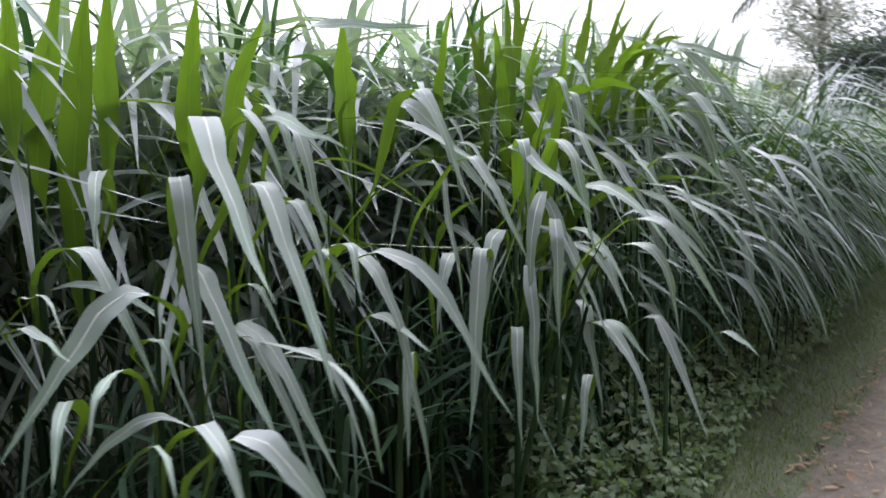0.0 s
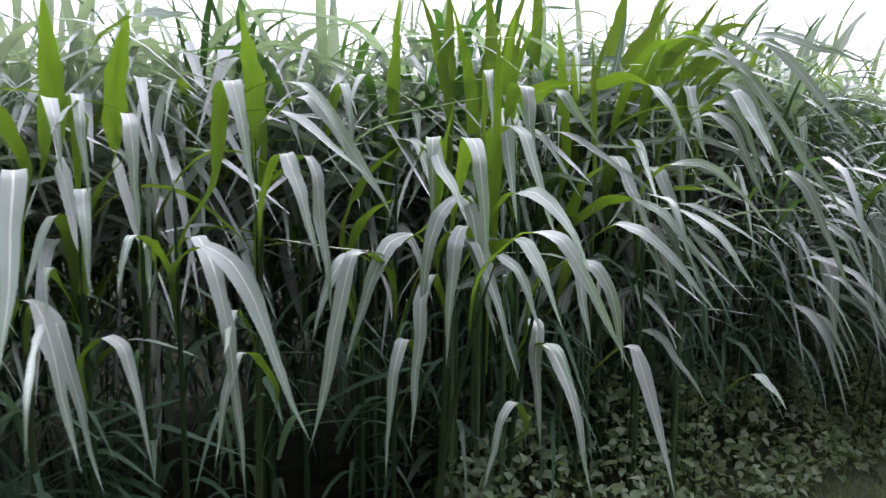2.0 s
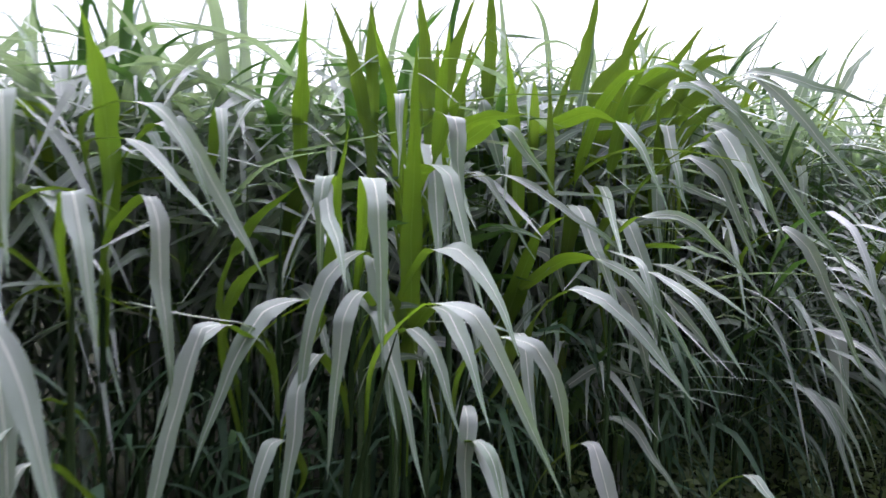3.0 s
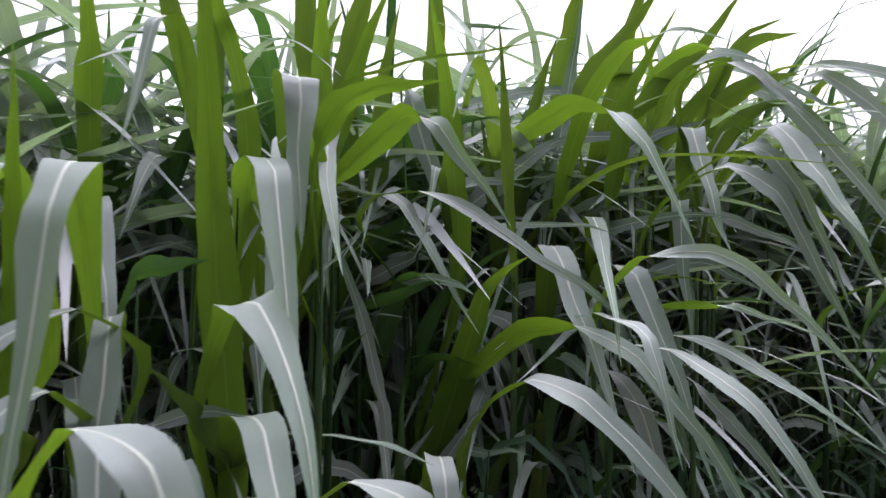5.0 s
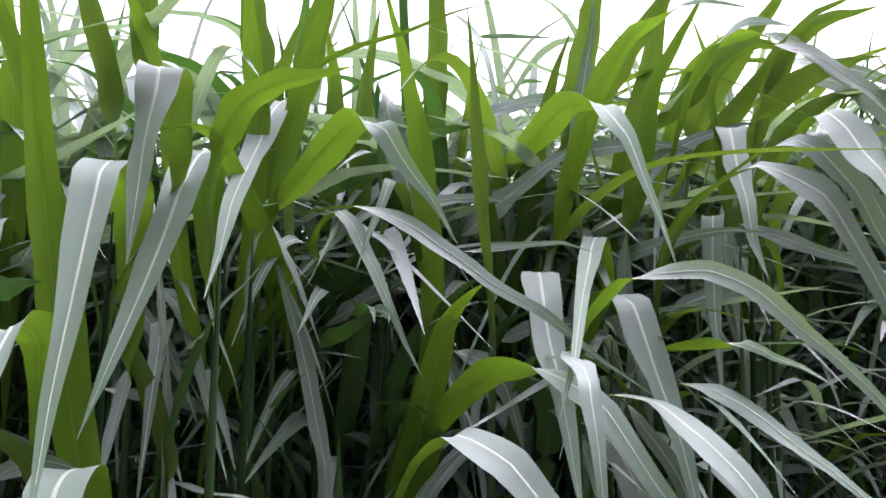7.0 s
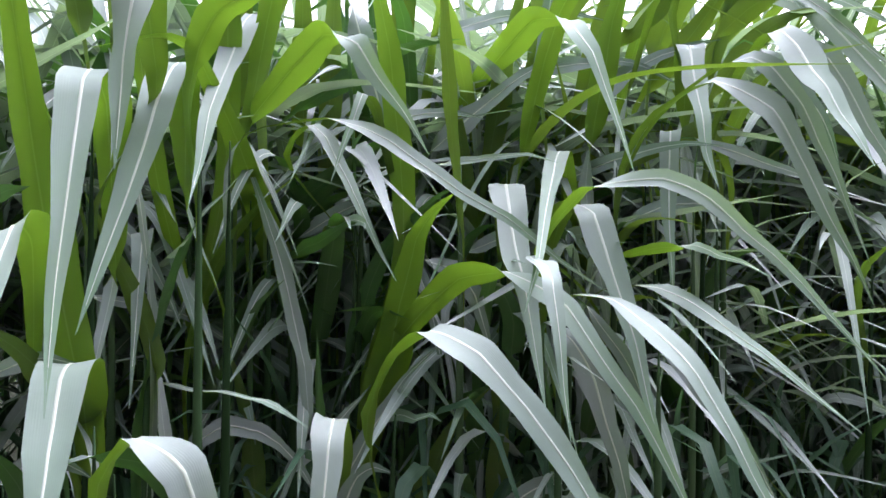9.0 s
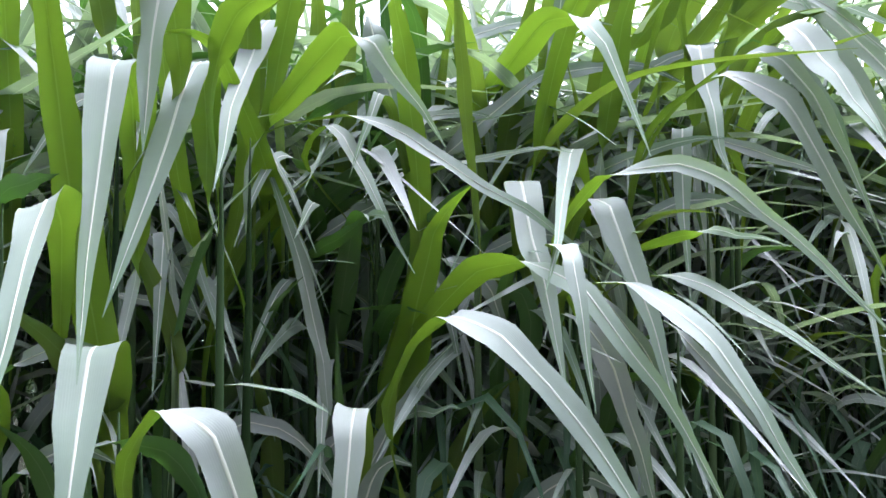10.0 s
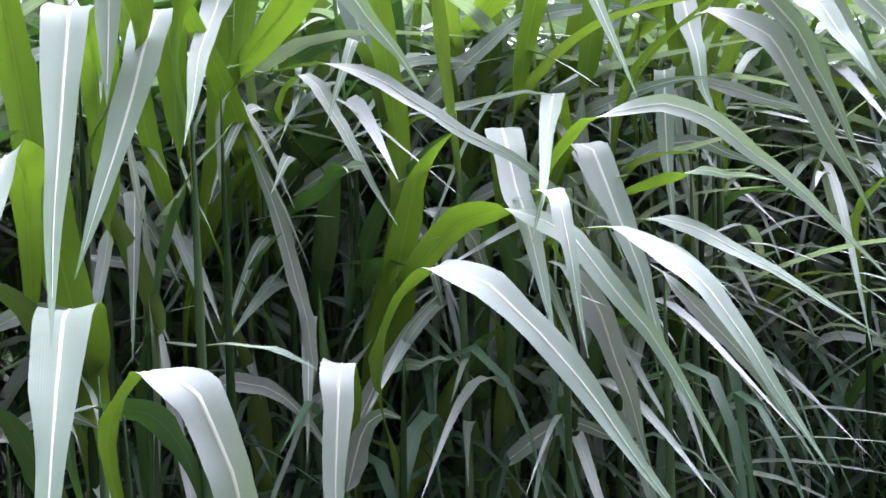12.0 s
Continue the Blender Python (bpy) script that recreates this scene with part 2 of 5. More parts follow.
def mesh_object(name, verts, faces, mats, parent=None, slots=None, uvs=None, smooth=True):
    me = bpy.data.meshes.new(name)
    me.from_pydata([tuple(v) for v in verts], [], faces)
    for m in mats:
        me.materials.append(m)
    if slots is not None:
        me.polygons.foreach_set("material_index", slots)
    if uvs is not None:
        layer = me.uv_layers.new(name="UVMap")
        flat = np.array([uvs[i] for f in faces for i in f], dtype=np.float32).ravel()
        layer.data.foreach_set("uv", flat)
    if smooth:
        me.polygons.foreach_set("use_smooth", [True] * len(me.polygons))
    me.update()
    ob = new(name, me)
    ob.parent = parent
    return ob


def grid_sheet(name, us, vs, lift, mats, edge=None):
    verts, faces = [], []
    for u in us:
        for j, v in enumerate(vs):
            vv = v if edge is None else edge(u, v, j)
            x, y = plan(u, vv)
            verts.append((x, y, height(u, vv) + lift))
    m = len(vs)
    for i in range(len(us) - 1):
        for j in range(m - 1):
            faces.append((i * m + j, (i + 1) * m + j, (i + 1) * m + j + 1, i * m + j + 1)[::-1])
    return mesh_object(name, verts, faces, mats)


fine_u = list(np.arange(-5, 16, 0.16))
fine_v = list(np.arange(-4, 4, 0.13))
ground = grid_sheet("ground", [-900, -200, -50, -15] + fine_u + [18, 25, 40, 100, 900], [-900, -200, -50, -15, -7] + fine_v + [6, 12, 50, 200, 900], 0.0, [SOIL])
tagged(ground, "soil coloured dark for the shade under the grass, with scattered green growth", "ground", kind="structure")


def path_edge(u, v, j):
    if j == 0:
        return 0.25 + 0.10 * noise.noise((u * 1.1, 7.0, 0)) + 0.05 * noise.noise((u * 4.5, 9.0, 0))
    if j == 9:
        return 2.0 + 0.10 * noise.noise((u * 1.0, 17.0, 0))
    return v


path = grid_sheet("path", [-80, -40, -20, -10] + list(np.arange(-5, 16, 0.1)) + [20, 30, 60, 100], list(np.linspace(0.34, 2.0, 10)), 0.009, [DIRT], path_edge)
tagged(path, "bare brown dirt footpath with fallen leaves beside the field", "path", kind="structure")

# ---- grass blades ----


def spine(x, y, z, az, daz, e0, e1, bend, sharp, length, count):
    """The middle line of a blade: it climbs at e0 degrees, bends over at a part of its length and ends at e1 degrees."""
    s = (np.arange(count) + 0.5) / count

    def step(q):
        return 1 / (1 + np.exp(-np.clip((q - bend) / sharp, -40, 40)))

    g = (step(s) - step(0.0)) / (step(1.0) - step(0.0) + 1e-9)
    e, a = np.radians(e0 + (e1 - e0) * g), np.radians(az + daz * s)
    if count > 20:
        cuts = [0] + sorted(int(count * (c + rng.uniform(-0.05, 0.05))) for c in (0.16, 0.32, 0.46, 0.62, 0.8)) + [count]
        for i0, i1 in zip(cuts, cuts[1:]):
            e[i0:i1] = e[i0:i1] * 0.42 + e[i0:i1].mean() * 0.58
    d = np.stack([np.sin(a) * np.cos(e), np.cos(a) * np.cos(e), np.sin(e)], 1) * length / count
    pts = np.vstack([[(x, y, z)], np.array([x, y, z]) + np.cumsum(d, 0)])
    if count > 20:
        kink = np.interp(np.linspace(0, 1, count + 1), np.linspace(0, 1, 8), [0, 0, 0.3] + [rng.uniform(-1, 1) for _ in range(5)])
        pts[:, 2] += kink * 0.006 * length / 0.5
        kink = np.interp(np.linspace(0, 1, count + 1), np.linspace(0, 1, 7), [0, 0] + [rng.uniform(-1, 1) for _ in range(5)])
        pts[:, 0] += kink * 0.004 * length / 0.5
    return pts


def blade_profile(s, foot=0.5):
    s = np.asarray(s)
    up = foot + (1 - foot) * np.clip(s / 0.3, 0, 1) ** 0.8
    down = 1 - np.clip((s - 0.32) / 0.68, 0, 1) ** 1.2
    return up * down


def blade_mesh(name, pts, lead, width, parent, shift, mats, roll, phase, ribbed, bend, base_roll=None, foot=0.5):
    """A thin two-sided blade along pts; the first lead points are its sheath, which clasps the stem."""
    n = len(pts)
    tang = np.gradient(pts, axis=0)
    tang /= np.linalg.norm(tang, axis=1)[:, None] + 1e-9
    head = pts[-1, :2] - pts[lead, :2]
    flat = np.array([tang[:, 0], tang[:, 1], np.zeros(n)]).T
    flat[np.linalg.norm(flat, axis=1) < 0.15] = (head[0], head[1], 0)
    flat /= np.linalg.norm(flat, axis=1)[:, None] + 1e-9
    for i in range(1, n):
        flat[i] = flat[i - 1] * 0.5 + flat[i] * 0.5
    flat /= np.linalg.norm(flat, axis=1)[:, None] + 1e-9
    side = np.stack([flat[:, 1], -flat[:, 0], np.zeros(n)], 1)
    side -= tang * (side * tang).sum(1)[:, None]
    side /= np.linalg.norm(side, axis=1)[:, None] + 1e-9
    nor = np.cross(side, tang)
    s = np.clip((np.arange(n) - lead) / (n - 1 - lead), 0, 1)
    turn_over = np.clip((s - bend + 0.08) / 0.22, 0, 1)
    turn_over = turn_over * turn_over * (3 - 2 * turn_over)
    ang = np.radians(roll) * turn_over + np.radians(base_roll or 0) * (1 - turn_over) * np.clip(s / 0.12, 0, 1) + 0.10 * np.sin(s * 7 + phase)
    side, nor = side * np.cos(ang)[:, None] + nor * np.sin(ang)[:, None], nor * np.cos(ang)[:, None] - side * np.sin(ang)[:, None]
    w = blade_profile(s, foot) * width * 0.5
    if abs(roll) > 25 and base_roll is None:
        w *= 0.5 + 0.5 * np.clip((s - bend + 0.14) / 0.13, 0, 1)
    for i in range(lead):
        w[i] = width * 0.5 * foot * (0.48 + 0.52 * (i / lead) ** 2)
    w = np.maximum(w, 0.0004)
    wave_l = 0.12 * np.sin(s * 11 + phase) + 0.07 * np.sin(s * 29 + phase * 2.3)
    wave_r = 0.12 * np.sin(s * 12 + phase * 1.7) + 0.07 * np.sin(s * 26 + phase * 3.1)
    trough = 0.16 * (1 - 0.4 * s)
    p = pts - np.array(shift)
    r = random.Random(phase)
    knots = [0, 0.15, 0.28, 0.4, 0.5, 0.62, 0.75, 0.88, 1]
    wl = w * np.interp(s, knots, [1] + [r.uniform(0.78, 1.18) for _ in range(8)])
    wr = w * np.interp(s, knots, [1] + [r.uniform(0.78, 1.18) for _ in range(8)])
    left = p - side * wl[:, None] + nor * ((trough + wave_l * 0.8) * w)[:, None]
    right = p + side * wr[:, None] + nor * ((trough + wave_r * 0.8) * w)[:, None]
    lm = p - side * (w * 0.5)[:, None] + nor * (trough * 0.35 * w)[:, None]
    rm = p + side * (w * 0.5)[:, None] + nor * (trough * 0.35 * w)[:, None]
    thick = np.minimum(0.0008, w * 0.12)[:, None]
    verts = np.stack([left, lm, p, rm, right, left, lm - nor * thick, p - nor * thick * 1.5, rm - nor * thick, right], 1).reshape(-1, 3)
    uvs = []
    for i in range(n):
        uvs += [(q, s[i]) for q in (0, 0.25, 0.5, 0.75, 1, 0, 0.25, 0.5, 0.75, 1)]
    faces, slots = [], []
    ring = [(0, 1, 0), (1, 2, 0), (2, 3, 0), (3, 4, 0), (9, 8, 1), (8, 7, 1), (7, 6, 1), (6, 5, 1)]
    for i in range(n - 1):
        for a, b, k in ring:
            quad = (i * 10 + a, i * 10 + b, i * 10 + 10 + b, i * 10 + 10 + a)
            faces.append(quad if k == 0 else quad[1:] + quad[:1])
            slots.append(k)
    ob = mesh_object(name, verts, faces, mats, parent, slots, uvs)
    if ribbed:
        k = np.arange(lead, n - 2)
        rw = np.clip(w[k] * 0.085, 0.0004, 0.0024)[:, None]
        top = p[k] + nor[k] * 0.0011
        rv = np.stack([p[k] - side[k] * rw + nor[k] * 0.0002, top, p[k] + side[k] * rw + nor[k] * 0.0002], 1).reshape(-1, 3)
        rf = [(i * 3 + a, i * 3 + a + 1, i * 3 + a + 4, i * 3 + a + 3) for i in range(len(k) - 1) for a in (0, 1)]
        mesh_object("midrib", rv, rf, [RIB], ob)
    return ob


def culm_line(x0, y0, z0, x1, y1, z1, count):
    t = np.linspace(0, 1, count)[:, None]
    a, b = np.array([x0, y0, z0]), np.array([x1, y1, z1])
    c = np.array([x0 + (x1 - x0) * 0.25, y0 + (y1 - y0) * 0.25, z0 + (z1 - z0) * 0.6])
    return a * (1 - t) ** 2 + c * 2 * t * (1 - t) + b * t ** 2


def tube(name, pts, radii, sides, mats, parent, shift=(0, 0, 0)):
    pts = np.asarray(pts) - np.array(shift)
    tang = np.gradient(pts, axis=0)
    verts, faces = [], []
    for p, d, r in zip(pts, tang, radii):
        d = Vector(d).normalized()
        s = d.cross(Vector((0.13, 0.99, 0.05))).normalized()
        q = d.cross(s)
        for i in range(sides):
            a = 2 * math.pi * i / sides
            verts.append(Vector(p) + (s * math.cos(a) + q * math.sin(a)) * r)
    for i in range(len(pts) - 1):
        for j in range(sides):
            k = (j + 1) % sides
            faces.append((i * sides + j, i * sides + k, i * sides + sides + k, i * sides + sides + j))
    faces.append(tuple(range(sides))[::-1])
    faces.append(tuple(len(verts) - sides + i for i in range(sides)))
    return mesh_object(name, verts, faces, mats, parent)


def culm_mesh(parent, line, shift, thick, skin=SHADE_CULM):
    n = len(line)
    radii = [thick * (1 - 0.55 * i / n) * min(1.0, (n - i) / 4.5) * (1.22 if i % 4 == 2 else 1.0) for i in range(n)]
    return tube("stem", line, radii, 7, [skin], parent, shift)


PLANT_LABELS = (
    "tall green fodder grass with pale arching blades, at the field edge",
    "tall grass clump with drooping grey-green blades beside the path",
    "upright green cane grass with folded silvery blades",
)
rng = random.Random(11)


def grass_plant(x, y, tx, ty, top, skin=SHADE_CULM):
    """An empty at the foot of a stem that climbs from (x, y) to (tx, ty, top)."""
    u, v = plan_back(x, y)
    z = height(u, v) - 0.02
    ob = new("grass_plant")
    ob.location = (x, y, z)
    ob.empty_display_size = 0.1
    tagged(ob, rng.choice(PLANT_LABELS), "grass", "grass plants of the field")
    line = culm_line(x, y, z, tx, ty, top, 17)
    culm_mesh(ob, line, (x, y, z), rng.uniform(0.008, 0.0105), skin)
    return ob, line, (x, y, z)


def blade(plant, x, y, z, az, daz, e0, e1, bend, sharp, length, width, roll=0.0, dry=False, ribbed=True, count=34, bright=False, mid=False, base_roll=None, cane=False):
    ob, line, root = plant
    pts = spine(x, y, z, az, daz, e0, e1, bend, sharp, length, count)
    way = (pts[1] - pts[0]) / np.linalg.norm(pts[1] - pts[0])
    stands = e0 > 58 and (e1 > 15 or bend > 0.7)
    low = max(z - (0.42 if stands else 0.24), root[2] + 0.1)
    near = line[np.abs(line[:, 2] - low).argmin()]
    gap = np.linalg.norm(pts[0] - near)
    p1, p2 = near + np.array([0, 0, gap * 0.45]), pts[0] - way * gap * 0.35
    t = np.linspace(0, 1, 8)[:-1, None]
    sheath = near * (1 - t) ** 3 + p1 * 3 * t * (1 - t) ** 2 + p2 * 3 * t ** 2 * (1 - t) + pts[0] * t ** 3
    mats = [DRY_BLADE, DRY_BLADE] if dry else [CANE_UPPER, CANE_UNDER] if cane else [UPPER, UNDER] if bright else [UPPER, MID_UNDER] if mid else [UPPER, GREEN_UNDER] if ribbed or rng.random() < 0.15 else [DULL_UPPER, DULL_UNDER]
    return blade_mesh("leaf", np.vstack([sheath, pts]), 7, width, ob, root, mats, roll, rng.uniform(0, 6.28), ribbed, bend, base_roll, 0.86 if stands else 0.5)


# plants at the front of the field, one by one
p = grass_plant(-0.70, 1.32, -0.68, 1.30, 1.55)
blade(p, -0.715, 1.241, 1.242, 138, 3, 13, 1, 0.37, 0.109, 0.49, 0.016, -24)
blade(p, -0.734, 1.315, 1.285, 146, -13, 10, -60, 0.81, 0.060, 0.42, 0.017, -62)
blade(p, -0.649, 1.261, 1.358, 119, -7, 29, -63, 0.28, 0.075, 0.38, 0.032, -20)
blade(p, -0.586, 1.222, 1.103, 153, 17, 26, -54, 0.63, 0.051, 0.33, 0.032, 20)
blade(p, -0.761, 1.398, 1.614, 140, -4, 78, 53, 0.56, 0.149, 0.25, 0.044, 0, base_roll=0, bright=True)
blade(p, -0.509, 1.265, 1.022, 155, -10, 21, -67, 0.85, 0.050, 0.45, 0.026, -62)
p = grass_plant(-0.56, 1.32, -0.31, 1.11, 1.10)
blade(p, -0.298, 1.028, 1.116, 104, -8, 48, -52, 0.17, 0.072, 0.28, 0.037, -37)
blade(p, -0.389, 1.165, 1.099, 261, 9, 41, -47, 0.19, 0.111, 0.26, 0.023, 60)
p = grass_plant(-0.54, 1.35, -0.48, 1.30, 1.35)
blade(p, -0.483, 1.213, 1.166, 160, 12, 20, -57, 0.76, 0.067, 0.37, 0.031, 58)
blade(p, -0.412, 1.165, 1.079, 145, -11, 25, -66, 0.57, 0.067, 0.37, 0.034, -4)
blade(p, -0.424, 1.178, 1.301, 225, 2, 53, -52, 0.09, 0.074, 0.34, 0.037, 50)
blade(p, -0.489, 1.422, 1.374, 150, 4, 59, -75, 0.29, 0.030, 0.53, 0.040, 0)
blade(p, -0.488, 1.430, 1.289, 144, -21, 52, -55, 0.16, 0.064, 0.51, 0.043, 0)
p = grass_plant(-0.75, 1.56, -0.73, 1.54, 1.54)
blade(p, -0.792, 1.522, 1.558, 118, -0, 70, 67, 0.55, 0.151, 0.36, 0.057, 12, base_roll=12, bright=True)
blade(p, -0.717, 1.507, 1.501, 124, -0, 73, 68, 0.55, 0.151, 0.40, 0.064, 7, base_roll=7, bright=True)
blade(p, -0.639, 1.499, 1.454, 164, 0, 36, -65, 0.42, 0.074, 0.31, 0.033, 0)
blade(p, -0.667, 1.565, 1.556, 142, -4, 81, 59, 0.57, 0.148, 0.35, 0.047, 0, base_roll=0, bright=True)
p = grass_plant(-0.51, 1.50, -0.48, 1.48, 1.48)
blade(p, -0.590, 1.414, 1.157, 147, -15, 21, -56, 0.64, 0.055, 0.35, 0.022, -24)
blade(p, -0.538, 1.506, 1.166, 110, -6, 35, -69, 0.23, 0.081, 0.56, 0.032, -12)
blade(p, -0.392, 1.406, 1.412, 131, 17, 43, -56, 0.23, 0.030, 0.56, 0.042, 0)
blade(p, -0.425, 1.445, 1.183, 121, -5, 40, -60, 0.16, 0.080, 0.42, 0.036, -24)
blade(p, -0.455, 1.480, 1.494, 157, -18, 44, -47, 0.28, 0.030, 0.58, 0.049, 0)
blade(p, -0.371, 1.428, 1.179, 136, 2, -0, -73, 0.73, 0.048, 0.50, 0.029, -32)
blade(p, -0.455, 1.534, 1.502, 127, -1, 53, -66, 0.47, 0.063, 0.37, 0.033, -7)
p = grass_plant(-0.46, 1.62, -0.44, 1.60, 1.55)
blade(p, -0.449, 1.542, 1.230, 142, -8, 23, -57, 0.56, 0.067, 0.32, 0.021, -20)
blade(p, -0.525, 1.631, 1.574, 139, -0, 76, 61, 0.56, 0.151, 0.30, 0.057, 0, base_roll=0, bright=True)
blade(p, -0.390, 1.541, 1.076, 111, -4, 32, -75, 0.36, 0.077, 0.45, 0.029, -15)
blade(p, -0.346, 1.519, 1.386, 136, -4, 32, -68, 0.38, 0.065, 0.35, 0.032, 0)
blade(p, -0.402, 1.566, 1.482, 131, 1, 58, -72, 0.44, 0.030, 0.45, 0.029, 0)
blade(p, -0.410, 1.601, 1.593, 142, 1, 5, -16, 0.32, 0.106, 0.47, 0.032, -47)
blade(p, -0.371, 1.638, 1.773, 117, 6, 6, -10, 0.35, 0.110, 0.46, 0.033, -62)
p = grass_plant(-0.43, 1.77, -0.40, 1.75, 1.55)
blade(p, -0.479, 1.757, 1.585, 119, -5, 71, 52, 0.53, 0.154, 0.29, 0.057, 28, base_roll=28, bright=True)
blade(p, -0.348, 1.652, 1.567, 133, 1, 48, -72, 0.17, 0.058, 0.37, 0.031, -15)
blade(p, -0.315, 1.772, 1.294, 123, -5, 27, -79, 0.20, 0.086, 0.74, 0.038, -12)
p = grass_plant(-0.26, 1.69, -0.24, 1.67, 1.45)
blade(p, -0.237, 1.612, 1.291, 155, 5, 23, -62, 0.60, 0.062, 0.32, 0.035, 8)
blade(p, -0.309, 1.673, 1.274, 145, -7, 34, -57, 0.46, 0.078, 0.29, 0.023, -20)
blade(p, -0.202, 1.641, 1.284, 107, -4, 37, -63, 0.13, 0.115, 0.57, 0.043, -30)
blade(p, -0.124, 1.665, 1.472, 131, -4, 68, -64, 0.41, 0.038, 0.52, 0.041, -10)
p = grass_plant(-0.15, 1.81, -0.05, 1.73, 1.44)
blade(p, 0.018, 1.643, 1.463, 124, -4, 50, -64, 0.23, 0.052, 0.35, 0.033, -20)
blade(p, -0.073, 1.786, 0.971, 181, 2, 48, -73, 0.40, 0.047, 0.42, 0.030, 0)
p = grass_plant(-0.24, 1.99, -0.22, 1.97, 1.55)
blade(p, -0.212, 1.876, 1.096, 154, -5, 25, -11, 0.32, 0.102, 0.43, 0.028, -27)
blade(p, -0.198, 1.928, 1.674, 89, -3, 20, -69, 0.31, 0.138, 0.41, 0.033, -37)
blade(p, -0.258, 1.980, 1.621, 110, 2, 2, -34, 0.35, 0.124, 0.51, 0.033, -27)
blade(p, -0.237, 2.007, 1.607, 169, 4, 80, 60, 0.58, 0.148, 0.29, 0.060, 0, base_roll=0, bright=True)
blade(p, -0.086, 1.885, 1.472, 107, 1, 34, -83, 0.18, 0.031, 0.48, 0.043, -7)
blade(p, -0.198, 2.023, 1.604, 101, -2, 47, -56, 0.21, 0.077, 0.55, 0.044, -62)
p = grass_plant(0.10, 2.11, 0.13, 2.08, 1.50)
blade(p, 0.103, 1.961, 1.269, 272, 37, 2, -24, 0.74, 0.066, 0.70, 0.025, 60)
blade(p, 0.130, 1.951, 1.249, 196, 4, 55, -72, 0.12, 0.033, 0.57, 0.043, 16)
blade(p, 0.047, 2.103, 1.218, 194, 3, 35, -69, 0.30, 0.133, 0.35, 0.037, 36)
blade(p, 0.192, 2.062, 0.972, 180, -0, 49, -76, 0.30, 0.049, 0.48, 0.033, 0)
blade(p, 0.222, 2.101, 1.324, 132, 1, 75, 65, 0.56, 0.152, 0.35, 0.024, 0, base_roll=0, bright=True)
blade(p, 0.193, 2.128, 1.273, 201, 1, 41, -65, 0.20, 0.102, 0.47, 0.043, 36)
blade(p, 0.176, 2.152, 1.520, 146, -3, 32, -35, 0.11, 0.083, 0.43, 0.036, -37)
p = grass_plant(-0.03, 2.19, -0.01, 2.17, 1.54)
blade(p, -0.010, 2.099, 1.266, 82, 0, 71, 24, 0.42, 0.138, 0.20, 0.027, 53, base_roll=53, bright=True)
blade(p, -0.135, 2.207, 1.557, 133, 11, 59, -70, 0.42, 0.049, 0.49, 0.030, 0)
blade(p, -0.029, 2.139, 1.375, 64, 0, 63, 36, 0.46, 0.155, 0.22, 0.028, 63, base_roll=63, bright=True)
blade(p, 0.222, 2.145, 1.383, 169, -0, 70, -89, 0.46, 0.030, 0.43, 0.043, 0, bright=True)
p = grass_plant(0.20, 2.22, 0.26, 2.18, 1.41)
blade(p, 0.245, 2.104, 1.142, 182, -1, 53, -77, 0.21, 0.046, 0.54, 0.036, 0)
blade(p, 0.218, 2.187, 1.264, 126, -6, 51, -67, 0.19, 0.079, 0.53, 0.043, -15)
blade(p, 0.324, 2.102, 1.298, 186, 0, 43, -81, 0.19, 0.042, 0.43, 0.037, 13)
blade(p, 0.284, 2.139, 1.430, 145, 2, 60, -74, 0.31, 0.030, 0.53, 0.045, 0, bright=True)
blade(p, 0.317, 2.155, 1.380, 203, 1, 39, -78, 0.18, 0.094, 0.46, 0.039, 30)
blade(p, 0.259, 2.205, 1.371, 142, -5, 60, -65, 0.10, 0.046, 0.46, 0.041, -30)
blade(p, 0.313, 2.223, 1.205, 129, -9, 32, -63, 0.34, 0.091, 0.37, 0.040, -17)
p = grass_plant(0.17, 2.19, 0.43, 1.97, 1.27)
blade(p, 0.449, 1.951, 1.294, 104, -3, 44, -61, 0.22, 0.072, 0.47, 0.035, -42, bright=True)
p = grass_plant(-0.06, 2.43, -0.04, 2.41, 1.55)
blade(p, -0.038, 2.393, 1.450, 128, -21, 52, -67, 0.34, 0.058, 0.52, 0.053, 0)
blade(p, 0.002, 2.384, 1.609, 148, -2, 82, 64, 0.58, 0.148, 0.40, 0.041, 0, base_roll=0, bright=True)
p = grass_plant(0.29, 2.37, 0.31, 2.35, 1.55)
blade(p, 0.315, 2.269, 1.592, 159, 2, 58, -66, 0.46, 0.030, 0.39, 0.026, 0)
blade(p, 0.307, 2.288, 1.282, 121, 12, 62, -53, 0.39, 0.138, 0.55, 0.057, -30, bright=True)
blade(p, 0.320, 2.336, 1.232, 160, -3, 72, 78, 0.48, 0.141, 0.63, 0.053, -15, base_roll=-15, bright=True)
blade(p, 0.301, 2.359, 1.168, 131, -0, 54, -59, 0.38, 0.091, 0.50, 0.056, 0)
blade(p, 0.452, 2.238, 0.769, 198, 7, 55, -64, 0.31, 0.044, 0.36, 0.033, 6)
blade(p, 0.274, 2.409, 1.408, 136, -7, 69, -63, 0.37, 0.044, 0.67, 0.052, 0, bright=True)
blade(p, 0.351, 2.407, 1.617, 141, -1, 55, -75, 0.34, 0.030, 0.38, 0.054, 0)
p = grass_plant(0.18, 2.63, 0.20, 2.61, 1.55)
blade(p, 0.127, 2.547, 1.199, 102, -2, 3, -19, 0.81, 0.070, 0.44, 0.036, -50)
blade(p, 0.224, 2.497, 1.567, 196, 5, 82, 59, 0.59, 0.146, 0.42, 0.046, -20, base_roll=-20, bright=True)
